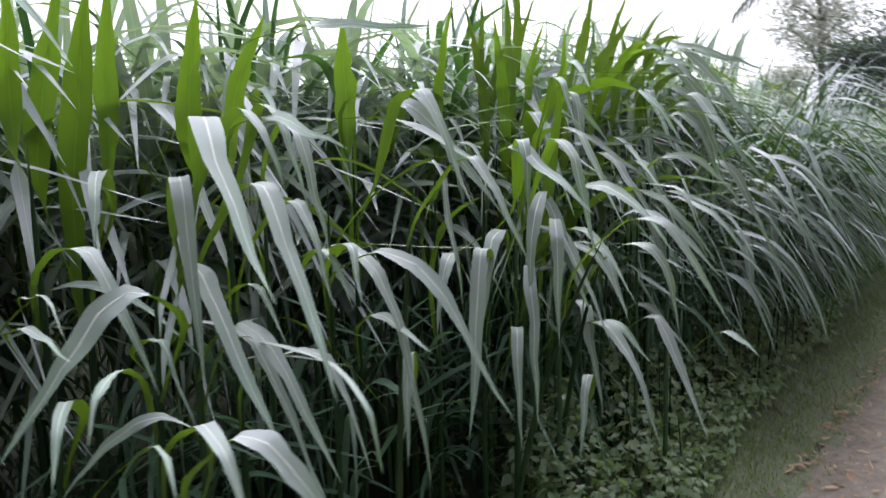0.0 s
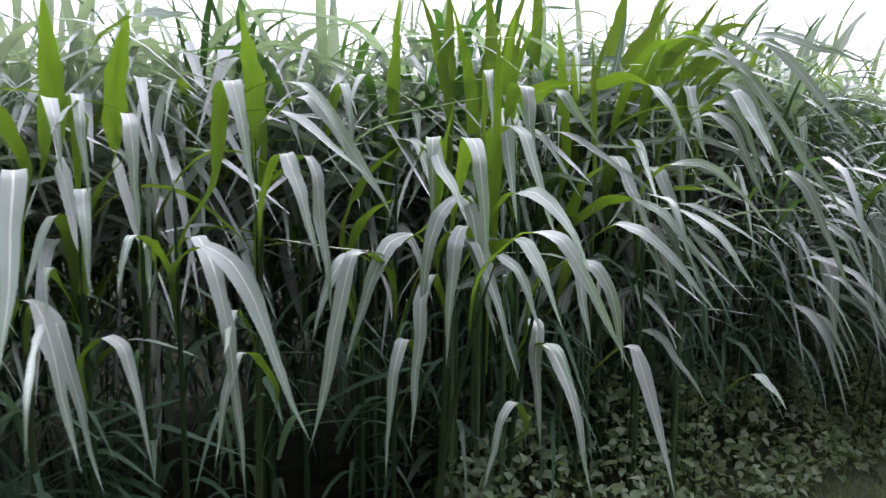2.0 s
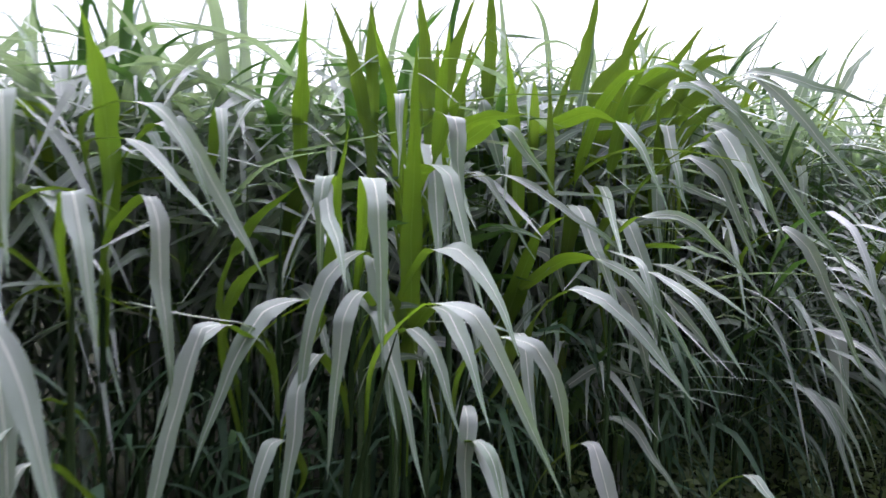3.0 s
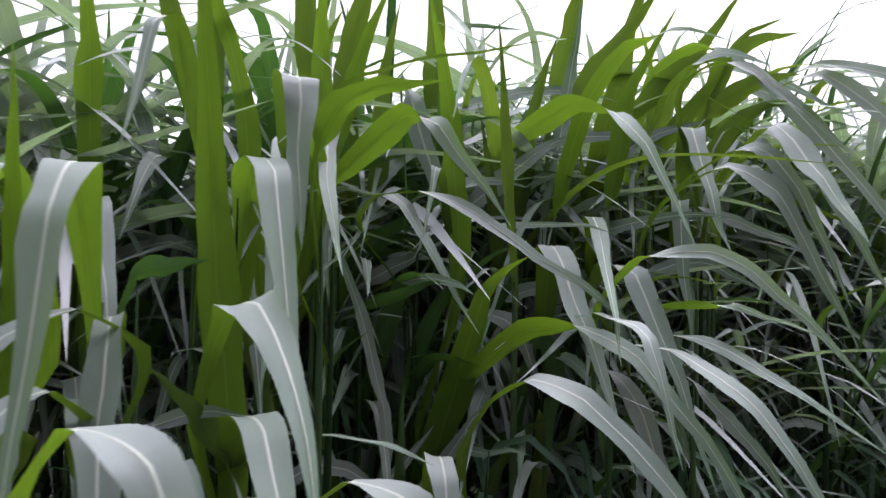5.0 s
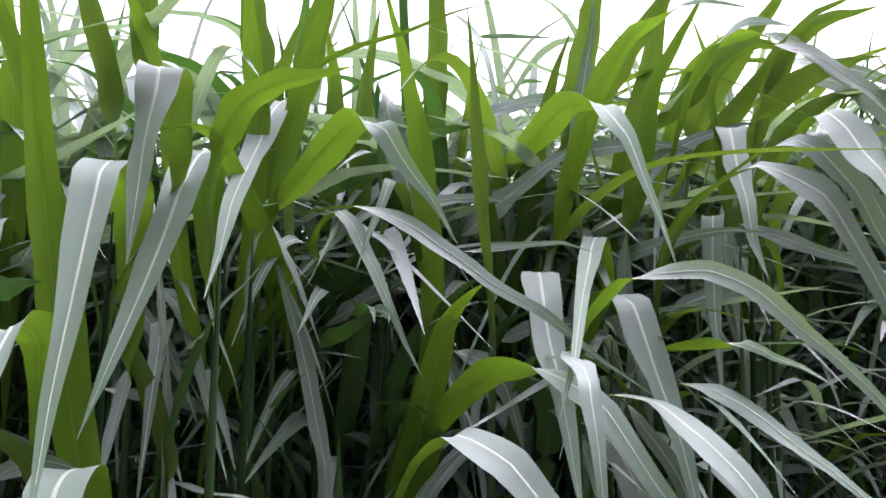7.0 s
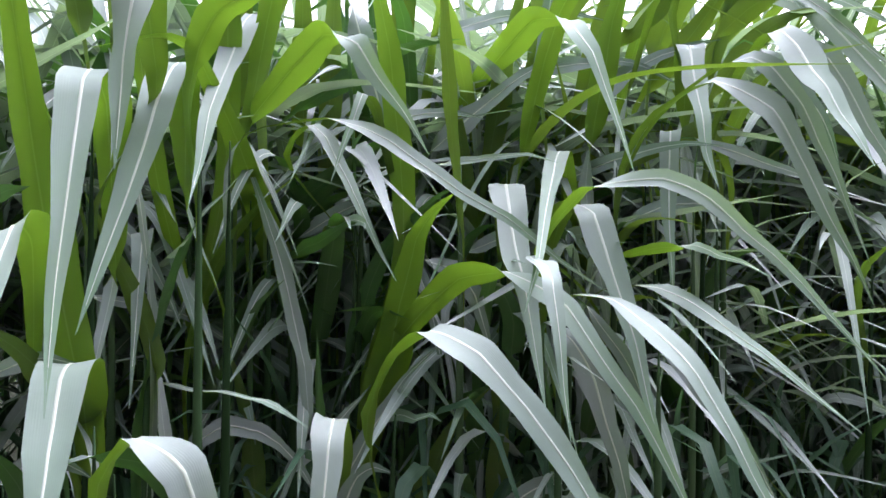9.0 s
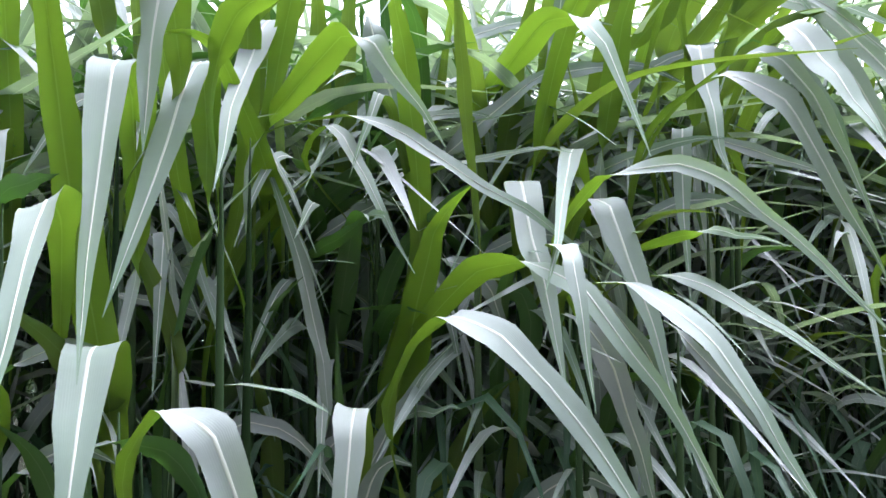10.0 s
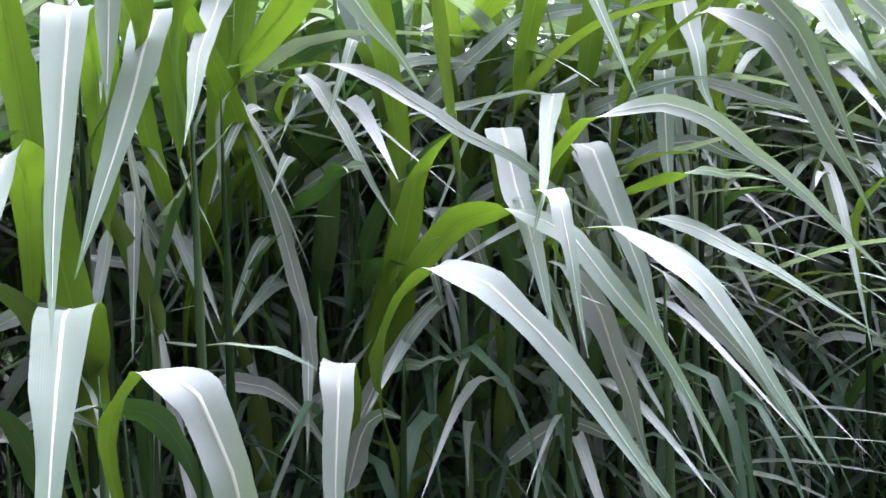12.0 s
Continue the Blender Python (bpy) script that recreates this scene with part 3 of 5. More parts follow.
blade(p, 0.199, 2.590, 1.666, 98, 3, 43, -6, 0.29, 0.112, 0.60, 0.019, 0)
blade(p, 0.218, 2.597, 1.312, 59, -0, 73, 40, 0.44, 0.141, 0.26, 0.023, 55, base_roll=55, bright=True)
blade(p, 0.304, 2.569, 1.616, 149, 4, 84, 54, 0.57, 0.144, 0.36, 0.039, 0, base_roll=0, bright=True)
blade(p, 0.296, 2.630, 1.660, 95, 2, 76, 58, 0.53, 0.154, 0.36, 0.037, 18, base_roll=18, bright=True)
blade(p, 0.225, 2.726, 1.735, 153, -13, 51, -46, 0.15, 0.030, 0.60, 0.043, 3, base_roll=0, bright=True)
p = grass_plant(0.34, 2.39, 0.49, 2.26, 1.18)
blade(p, 0.513, 2.239, 1.200, 100, -7, 45, -82, 0.22, 0.117, 0.42, 0.042, -52)
p = grass_plant(0.34, 2.54, 0.36, 2.52, 1.55)
blade(p, 0.399, 2.413, 0.917, 139, 9, 27, -45, 0.53, 0.106, 0.40, 0.037, -37)
blade(p, 0.306, 2.492, 1.483, 157, -5, 89, -59, 0.29, 0.020, 0.58, 0.056, 13, bright=True)
blade(p, 0.419, 2.397, 0.927, 138, -6, 37, -71, 0.24, 0.099, 0.55, 0.044, -22)
blade(p, 0.410, 2.472, 0.974, 160, -0, 52, -74, 0.22, 0.046, 0.50, 0.042, 0)
blade(p, 0.372, 2.571, 1.577, 74, -3, 11, -36, 0.21, 0.075, 0.56, 0.028, -62)
blade(p, 0.385, 2.651, 1.229, 254, -0, 75, 65, 0.57, 0.150, 0.38, 0.026, 45, base_roll=45, bright=True)
p = grass_plant(0.35, 2.82, 0.38, 2.80, 1.55)
blade(p, 0.335, 2.673, 1.579, 100, -2, 51, -57, 0.10, 0.061, 0.35, 0.027, -32)
blade(p, 0.486, 2.608, 1.068, 144, 11, 61, -66, 0.35, 0.042, 0.45, 0.045, 0)
blade(p, 0.294, 2.871, 1.002, 118, 17, 39, 10, 0.43, 0.112, 0.50, 0.028, -62)
blade(p, 0.436, 2.773, 1.202, 110, -2, 55, -62, 0.41, 0.154, 0.77, 0.045, -44, base_roll=40, bright=True)
blade(p, 0.468, 2.793, 1.478, 186, -2, 83, 61, 0.60, 0.141, 0.52, 0.044, -15, base_roll=-15, bright=True)
blade(p, 0.346, 2.903, 1.517, 110, 10, 16, -10, 0.39, 0.124, 0.47, 0.020, -62)
blade(p, 0.442, 2.826, 1.455, 171, 1, 61, -60, 0.55, 0.030, 0.41, 0.031, 60)
p = grass_plant(0.21, 2.94, 0.23, 2.92, 1.38)
blade(p, 0.221, 2.828, 1.400, 117, 25, 17, -7, 0.40, 0.110, 0.49, 0.030, -62)
blade(p, 0.421, 2.775, 1.109, 116, -3, 68, -1, 0.86, 0.039, 0.46, 0.060, 36, base_roll=36, bright=True)
p = grass_plant(0.54, 2.63, 0.59, 2.59, 1.19)
blade(p, 0.563, 2.580, 1.214, 108, -9, 61, -50, 0.25, 0.108, 0.55, 0.046, -40)
blade(p, 0.669, 2.561, 0.902, 137, -4, 58, -66, 0.13, 0.035, 0.55, 0.041, -24)
p = grass_plant(0.56, 2.95, 0.59, 2.93, 1.55)
blade(p, 0.684, 2.849, 0.867, 106, -4, 56, -53, 0.20, 0.073, 0.42, 0.028, -52)
blade(p, 0.607, 2.956, 1.572, 103, -0, 75, -34, 0.69, 0.119, 0.57, 0.041, -60, base_roll=50, bright=True)
blade(p, 0.590, 2.941, 1.353, 162, -27, 63, -54, 0.33, 0.030, 0.62, 0.062, 0)
blade(p, 0.688, 2.895, 1.421, 131, -2, 67, -63, 0.18, 0.048, 0.52, 0.047, -17, base_roll=18)
blade(p, 0.586, 3.072, 1.726, 107, 0, 76, 82, 0.34, 0.070, 0.35, 0.029, -120, base_roll=-120, cane=True)
p = grass_plant(0.71, 2.86, 0.74, 2.84, 1.41)
blade(p, 0.746, 2.722, 1.429, 97, -5, 61, -53, 0.15, 0.159, 0.51, 0.028, -62, base_roll=45, bright=True)
blade(p, 0.734, 2.764, 1.336, 131, -8, 10, -57, 0.41, 0.192, 0.50, 0.040, -34)
blade(p, 0.778, 2.873, 1.348, 131, -0, 8, -25, 0.28, 0.098, 0.46, 0.025, -44)
blade(p, 0.775, 2.923, 1.395, 136, 19, 6, -11, 0.47, 0.114, 0.46, 0.017, -62, base_roll=53, bright=True)
p = grass_plant(0.74, 3.02, 0.76, 3.00, 1.55)
blade(p, 0.698, 3.045, 1.588, 78, 0, 80, 56, 0.62, 0.058, 0.47, 0.043, 70, base_roll=70, bright=True)
blade(p, 0.654, 3.082, 1.468, 167, -3, 37, -33, 0.30, 0.025, 0.66, 0.036, 13, bright=True)
blade(p, 0.755, 2.639, 1.392, 149, -4, -6, -67, 0.45, 0.041, 0.31, 0.024, -15)
blade(p, 0.882, 2.903, 1.635, 90, -1, 40, -67, 0.10, 0.090, 0.44, 0.042, -62)
blade(p, 0.907, 2.955, 1.672, 100, 0, 49, -70, 0.10, 0.096, 0.41, 0.031, -62)
blade(p, 0.755, 3.098, 1.702, 139, 13, 55, -28, 0.45, 0.105, 0.51, 0.032, -62)
p = grass_plant(0.86, 3.14, 0.88, 3.13, 1.55)
blade(p, 0.881, 3.064, 1.877, 68, 4, 33, -42, 0.12, 0.081, 0.42, 0.039, -62)
blade(p, 0.841, 3.237, 1.699, 68, 0, 69, 21, 0.73, 0.050, 0.46, 0.038, 75, base_roll=75, mid=True)
blade(p, 0.979, 2.996, 1.721, 139, 17, 59, -48, 0.05, 0.047, 0.37, 0.044, -27)
blade(p, 0.824, 3.159, 1.527, 175, -14, 55, -70, 0.27, 0.030, 0.49, 0.036, 0)
blade(p, 0.840, 3.157, 1.662, 165, -12, 65, -59, 0.27, 0.030, 0.46, 0.049, 0)
blade(p, 1.037, 3.052, 0.650, 148, 10, 47, -32, 0.52, 0.110, 0.41, 0.041, -40)
blade(p, 0.938, 3.211, 1.746, 111, -0, 61, -64, 0.14, 0.056, 0.54, 0.038, -60)
p = grass_plant(0.75, 3.31, 0.77, 3.29, 1.55)
blade(p, 0.724, 3.171, 1.731, 79, 0, 74, -61, 0.48, 0.088, 0.62, 0.043, -62, base_roll=65, bright=True)
blade(p, 0.846, 3.346, 1.812, 63, 0, 45, 28, 0.58, 0.07, 0.21, 0.030, 78, base_roll=78, mid=True)
blade(p, 0.855, 3.350, 1.783, 58, 0, 30, 40, 0.47, 0.07, 0.23, 0.028, 78, base_roll=78, mid=True)
blade(p, 0.732, 3.392, 1.816, 73, 0, 67, 62, 0.46, 0.07, 0.24, 0.030, -95, base_roll=-95, cane=True)
blade(p, 0.838, 3.305, 1.845, 109, 5, 56, -58, 0.07, 0.080, 0.98, 0.040, -60)
p = grass_plant(0.49, 3.68, 0.52, 3.66, 1.55)
blade(p, 0.539, 3.643, 2.086, 91, -0, 5, -35, 0.43, 0.133, 0.82, 0.054, -62)
p = grass_plant(1.12, 3.41, 1.14, 3.40, 1.40)
blade(p, 1.155, 3.309, 1.417, 112, 0, 53, -67, 0.12, 0.065, 0.64, 0.040, -60)
blade(p, 1.177, 3.442, 0.820, 114, -2, 34, -70, 0.49, 0.093, 0.49, 0.039, -54)
p = grass_plant(1.01, 3.59, 1.03, 3.57, 1.55)
blade(p, 1.067, 3.538, 1.977, 90, 8, 36, -21, 0.10, 0.074, 0.52, 0.043, -62)
blade(p, 1.039, 3.570, 1.949, 104, 1, 52, -52, 0.10, 0.060, 0.75, 0.048, -62)
p = grass_plant(1.33, 3.69, 1.35, 3.67, 1.55)
blade(p, 1.390, 3.593, 1.030, 156, 2, 55, -79, 0.24, 0.042, 0.49, 0.064, -15)
blade(p, 1.298, 3.696, 1.836, 61, -1, 73, 52, 0.54, 0.152, 0.34, 0.050, -35, base_roll=-35, bright=True)
blade(p, 1.443, 3.658, 1.917, 65, -1, 69, 42, 0.50, 0.153, 0.25, 0.036, -40, base_roll=-40, bright=True)
p = grass_plant(1.03, 4.24, 1.06, 4.22, 1.55)
blade(p, 1.074, 4.118, 2.014, 75, -0, 68, 39, 0.48, 0.152, 0.42, 0.033, -55, base_roll=-55, bright=True)
blade(p, 1.083, 4.287, 2.113, 101, 2, 33, -26, 0.14, 0.085, 0.78, 0.027, -62)
p = grass_plant(1.55, 3.87, 1.57, 3.85, 1.20)
blade(p, 1.596, 3.831, 1.216, 154, 1, 58, -79, 0.16, 0.037, 0.65, 0.064, -20)
p = grass_plant(1.39, 4.53, 1.41, 4.51, 1.55)
blade(p, 1.434, 4.490, 1.847, 70, -1, 70, 51, 0.54, 0.154, 0.43, 0.042, -42, base_roll=-42, bright=True)
p = grass_plant(1.57, 4.84, 1.59, 4.82, 1.55)
blade(p, 1.611, 4.804, 2.005, 75, -0, 69, 42, 0.50, 0.153, 0.44, 0.026, -48, base_roll=-48, bright=True)
p = grass_plant(2.08, 5.38, 2.10, 5.36, 1.55)
blade(p, 2.123, 5.338, 1.987, 48, -1, 78, 59, 0.57, 0.150, 0.49, 0.036, -12, base_roll=-12, bright=True)
# plants among them, further in
p = grass_plant(0.38, 3.20, 0.40, 3.21, 1.6, CANE_CULM)
blade(p, 0.306, 3.193, 2.096, 57, 0, 2, -8, 0.85, 0.07, 0.19, 0.013, -100, base_roll=-100, cane=True)
blade(p, 0.420, 3.222, 1.618, 87, 0, 84, 74, 0.10, 0.07, 0.37, 0.032, -112, base_roll=-112, cane=True)
blade(p, 0.384, 3.159, 1.875, 59, 0, 52, 6, 0.20, 0.07, 0.18, 0.017, -105, base_roll=-105, cane=True)
p = grass_plant(0.05, 3.07, 0.06, 3.05, 1.15, CANE_CULM)
blade(p, 0.063, 3.037, 1.146, 146, 16, 38, -30, 0.83, 0.025, 1.05, 0.055, -25, bright=True, base_roll=-25)
p = grass_plant(0.37, 2.47, 0.38, 2.45, 1.55, CANE_CULM)
blade(p, 0.379, 2.439, 1.627, 78, -2, 74, 4, 0.34, 0.088, 0.23, 0.043, 58, bright=True, base_roll=58)
blade(p, 0.277, 2.476, 1.223, 196, -0, 86, 65, 0.12, 0.070, 0.27, 0.029, -71, mid=True, base_roll=-71)
p = grass_plant(0.26, 2.48, 0.26, 2.47, 1.38, CANE_CULM)
blade(p, 0.262, 2.47, 1.36, 250, 0, 82, 55, 0.6, 0.1, 0.3, 0.034, 30, mid=True)
blade(p, 0.262, 2.47, 1.22, 80, 0, 76, 40, 0.6, 0.1, 0.34, 0.034, -40, cane=True)
p = grass_plant(0.13, 2.66, 0.14, 2.64, 1.55, CANE_CULM)
blade(p, 0.136, 2.633, 1.289, 58, -1, 68, 34, 0.55, 0.099, 0.32, 0.033, -82, cane=True, base_roll=-82)
blade(p, 0.192, 2.684, 1.645, 90, -0, 86, 61, 0.54, 0.069, 0.32, 0.048, 41, mid=True, base_roll=41)
blade(p, 0.150, 2.648, 1.104, 95, 3, 54, 27, 0.85, 0.057, 0.34, 0.029, 47, cane=True, base_roll=47)
p = grass_plant(0.29, 2.74, 0.30, 2.72, 1.39, CANE_CULM)
blade(p, 0.298, 2.708, 1.391, 110, 3, 16, -8, 0.85, 0.061, 0.23, 0.026, 59, cane=True, base_roll=59)
blade(p, 0.404, 2.681, 1.049, 155, -0, 71, 77, 0.55, 0.070, 0.25, 0.018, -15, cane=True, base_roll=-15)
blade(p, 0.347, 2.648, 1.058, 43, 0, 42, 47, 0.46, 0.070, 0.19, 0.026, -76, cane=True, base_roll=-76)
blade(p, 0.353, 2.808, 1.228, 91, -1, 73, 22, 0.58, 0.115, 0.39, 0.031, 59, cane=True, base_roll=59)
p = grass_plant(0.14, 2.48, 0.15, 2.46, 1.47, CANE_CULM)
blade(p, 0.153, 2.448, 1.334, 18, 0, -10, -41, 0.48, 0.071, 0.33, 0.020, -82, cane=True, base_roll=-82)
blade(p, 0.093, 2.521, 1.470, 89, 0, -40, -57, 0.59, 0.070, 0.26, 0.024, -51, cane=True, base_roll=-51)
p = grass_plant(0.36, 2.34, 0.37, 2.32, 1.20, CANE_CULM)
blade(p, 0.375, 2.309, 1.170, 356, 0, -13, -68, 0.36, 0.099, 0.27, 0.033, 57, cane=True, base_roll=57)
blade(p, 0.319, 2.328, 1.204, 191, 0, 57, 38, 0.53, 0.078, 0.18, 0.030, -78, mid=True, base_roll=-78)
p = grass_plant(0.49, 3.07, 0.50, 3.05, 1.54, CANE_CULM)
blade(p, 0.497, 3.038, 1.538, 81, 0, 82, 69, 0.65, 0.070, 0.47, 0.043, 72, mid=True, base_roll=72)
p = grass_plant(0.56, 2.82, 0.57, 2.80, 1.54, CANE_CULM)
blade(p, 0.566, 2.788, 1.538, 194, 0, 79, 84, 0.08, 0.070, 0.39, 0.021, -42, mid=True, base_roll=-42)
blade(p, 0.558, 2.855, 1.338, 67, -0, 15, -97, 0.17, 0.054, 0.33, 0.041, 82, cane=True, base_roll=82)
blade(p, 0.494, 2.818, 1.390, 80, -0, -14, -74, 0.35, 0.070, 0.21, 0.035, -75, cane=True, base_roll=-75)
p = grass_plant(0.26, 2.88, 0.27, 2.86, 1.55, CANE_CULM)
blade(p, 0.265, 2.846, 1.596, 111, -0, 86, 67, 0.75, 0.070, 0.42, 0.046, 30, mid=True, base_roll=30)
blade(p, 0.182, 2.874, 1.632, 152, 3, 87, 43, 0.70, 0.067, 0.40, 0.050, -14, mid=True, base_roll=-14)
p = grass_plant(0.73, 2.80, 0.74, 2.78, 1.33, CANE_CULM)
blade(p, 0.742, 2.773, 1.295, 91, 0, -35, -74, 0.15, 0.070, 0.30, 0.039, -71, cane=True, base_roll=-71)
blade(p, 0.770, 2.810, 1.326, 76, -0, -54, -70, 0.41, 0.070, 0.26, 0.022, -82, cane=True, base_roll=-82)
p = grass_plant(0.86, 2.84, 0.87, 2.82, 1.28, CANE_CULM)
blade(p, 0.870, 2.814, 1.281, 94, 0, -48, -64, 0.69, 0.070, 0.25, 0.025, -75, cane=True, base_roll=-75)
p = grass_plant(-0.13, 2.54, -0.12, 2.52, 1.46, CANE_CULM)
blade(p, -0.123, 2.512, 1.463, 82, -0, 21, -20, 0.52, 0.070, 0.28, 0.034, -82, cane=True, base_roll=-82)
p = grass_plant(0.59, 3.13, 0.60, 3.11, 1.54, CANE_CULM)
blade(p, 0.604, 3.105, 1.538, 117, 1, 10, -10, 0.70, 0.068, 0.38, 0.031, -82, cane=True, base_roll=-82)
p = grass_plant(0.22, 2.28, 0.23, 2.26, 1.44, CANE_CULM)
blade(p, 0.229, 2.255, 1.436, 88, -0, 63, 6, 0.08, 0.070, 0.12, 0.027, 66, cane=True, base_roll=66)
blade(p, 0.237, 2.277, 1.250, 81, -0, 19, -8, 0.60, 0.070, 0.15, 0.023, -82, cane=True, base_roll=-82)
p = grass_plant(0.89, 3.24, 0.90, 3.22, 1.55, CANE_CULM)
blade(p, 0.898, 3.207, 1.591, 216, 0, 72, -28, 0.16, 0.070, 0.28, 0.037, -82, mid=True, base_roll=-82)
blade(p, 0.884, 3.189, 1.696, 78, -0, 56, 8, 0.58, 0.070, 0.27, 0.045, 81, mid=True, base_roll=81)
p = grass_plant(0.75, 3.22, 0.76, 3.20, 1.55, CANE_CULM)
blade(p, 0.760, 3.189, 1.714, 99, -7, 49, 57, 0.85, 0.060, 0.31, 0.043, 66, mid=True, base_roll=66)
p = grass_plant(0.28, 2.35, 0.29, 2.33, 1.04, CANE_CULM)
blade(p, 0.287, 2.324, 1.041, 169, 0, 66, 41, 0.62, 0.076, 0.19, 0.030, -58, cane=True, base_roll=-58)
p = grass_plant(0.25, 2.40, 0.26, 2.38, 1.12, CANE_CULM)
blade(p, 0.262, 2.367, 1.115, 97, -0, -37, -55, 0.08, 0.070, 0.14, 0.018, -28, cane=True, base_roll=-28)
p = grass_plant(0.27, 2.69, 0.28, 2.67, 0.94, CANE_CULM)
blade(p, 0.284, 2.665, 0.938, 191, -0, 84, 65, 0.70, 0.070, 0.33, 0.040, -57, mid=True, base_roll=-57)
p = grass_plant(0.49, 2.62, 0.50, 2.60, 1.01, CANE_CULM)
blade(p, 0.496, 2.587, 1.008, 55, -0, 75, -36, 0.76, 0.101, 0.15, 0.036, -80, cane=True, base_roll=-80)
p = grass_plant(0.34, 2.73, 0.35, 2.71, 0.94, CANE_CULM)
blade(p, 0.351, 2.699, 0.945, 85, 1, 57, 38, 0.85, 0.030, 0.41, 0.033, -80, cane=True, base_roll=-80)
p = grass_plant(0.23, 2.58, 0.24, 2.56, 1.08, CANE_CULM)
blade(p, 0.238, 2.549, 1.077, 63, -0, 64, -59, 0.34, 0.134, 0.31, 0.028, -73, cane=True, base_roll=-73)
p = grass_plant(0.45, 2.85, 0.46, 2.83, 0.92, CANE_CULM)
blade(p, 0.456, 2.815, 0.922, 81, 0, 68, 41, 0.73, 0.070, 0.32, 0.036, 76, mid=True, base_roll=76)
p = grass_plant(0.59, 2.87, 0.60, 2.85, 0.98, CANE_CULM)
blade(p, 0.601, 2.837, 0.978, 86, -0, 39, -20, 0.52, 0.070, 0.27, 0.029, -80, cane=True, base_roll=-80)
p = grass_plant(0.58, 2.94, 0.59, 2.92, 0.91, CANE_CULM)
blade(p, 0.589, 2.906, 0.910, 162, 4, 87, 9, 0.79, 0.070, 0.36, 0.039, -8, mid=True, base_roll=-8)
p = grass_plant(0.22, 2.32, 0.23, 2.30, 1.12, CANE_CULM)
blade(p, 0.230, 2.292, 1.124, 80, -0, 26, -15, 0.54, 0.070, 0.16, 0.026, -80, cane=True, base_roll=-80)
p = grass_plant(0.41, 3.13, 0.42, 3.11, 1.50, CANE_CULM)
blade(p, 0.415, 3.102, 1.725, 130, 12, 14, -65, 0.58, 0.126, 0.80, 0.050, -39, bright=True, base_roll=39)
p = grass_plant(0.26, 2.67, 0.27, 2.65, 1.50, CANE_CULM)
blade(p, 0.269, 2.637, 1.603, 87, 7, 40, -54, 0.46, 0.040, 0.47, 0.051, -65, bright=True, base_roll=50)
p = grass_plant(0.63, 3.16, 0.64, 3.14, 1.50, CANE_CULM)
blade(p, 0.636, 3.126, 1.592, 86, 1, 76, 69, 0.78, 0.063, 0.65, 0.054, 73, mid=True, base_roll=73)
p = grass_plant(0.63, 3.07, 0.64, 3.05, 1.50, CANE_CULM)
blade(p, 0.638, 3.039, 1.816, 76, 3, 73, 53, 0.08, 0.065, 0.32, 0.054, 72, mid=True, base_roll=72)
p = grass_plant(0.71, 3.18, 0.72, 3.16, 1.50, CANE_CULM)
blade(p, 0.722, 3.149, 1.802, 87, -1, 45, -31, 0.72, 0.089, 0.30, 0.049, 69, mid=True, base_roll=69)
p = grass_plant(0.77, 3.22, 0.78, 3.20, 1.50, CANE_CULM)
blade(p, 0.778, 3.189, 1.771, 70, 0, 84, 55, 0.08, 0.070, 0.41, 0.054, 75, mid=True, base_roll=75)
p = grass_plant(0.88, 3.22, 0.89, 3.20, 1.50, CANE_CULM)
blade(p, 0.890, 3.195, 1.809, 76, 0, 40, 7, 0.55, 0.070, 0.23, 0.048, 75, mid=True, base_roll=75)
p = grass_plant(0.88, 3.29, 0.89, 3.27, 1.50, CANE_CULM)
blade(p, 0.892, 3.257, 1.848, 86, -0, 69, 0, 0.56, 0.101, 0.28, 0.050, 73, mid=True, base_roll=73)
p = grass_plant(0.57, 3.13, 0.58, 3.11, 1.50, CANE_CULM)
blade(p, 0.576, 3.105, 1.857, 97, -0, 75, 84, 0.61, 0.070, 0.37, 0.054, 57, mid=True, base_roll=57)
p = grass_plant(0.25, 2.64, 0.26, 2.62, 1.50, CANE_CULM)
blade(p, 0.256, 2.613, 1.775, 192, -0, 86, 74, 0.32, 0.069, 0.31, 0.047, -56, mid=True, base_roll=-56)
p = grass_plant(0.26, 2.71, 0.27, 2.69, 1.50, CANE_CULM)
blade(p, 0.273, 2.682, 1.783, 84, 0, 78, 70, 0.43, 0.070, 0.32, 0.045, 48, mid=True, base_roll=48)
p = grass_plant(0.14, 2.47, 0.15, 2.45, 1.50, CANE_CULM)
blade(p, 0.152, 2.438, 1.698, 215, 0, 79, 61, 0.53, 0.070, 0.32, 0.039, -75, mid=True, base_roll=-75)
p = grass_plant(0.14, 2.51, 0.15, 2.49, 1.50, CANE_CULM)
blade(p, 0.152, 2.482, 1.797, 169, -0, 83, 76, 0.85, 0.070, 0.23, 0.040, -44, mid=True, base_roll=-44)
p = grass_plant(0.31, 3.05, 0.32, 3.03, 1.50, CANE_CULM)
blade(p, 0.317, 3.018, 1.852, 149, 4, 86, 70, 0.85, 0.069, 0.44, 0.048, -5, mid=True, base_roll=-5)
p = grass_plant(0.14, 2.82, 0.15, 2.80, 1.50, CANE_CULM)
blade(p, 0.147, 2.787, 1.439, 81, 2, 32, 16, 0.85, 0.066, 0.36, 0.043, 66, cane=True, base_roll=66)
blade(p, 0.220, 2.809, 1.663, 80, -0, 26, -1, 0.70, 0.070, 0.34, 0.035, 63, cane=True, base_roll=63)
blade(p, 0.244, 2.786, 1.425, 77, 1, 31, 28, 0.08, 0.070, 0.22, 0.037, -70, cane=True, base_roll=-70)
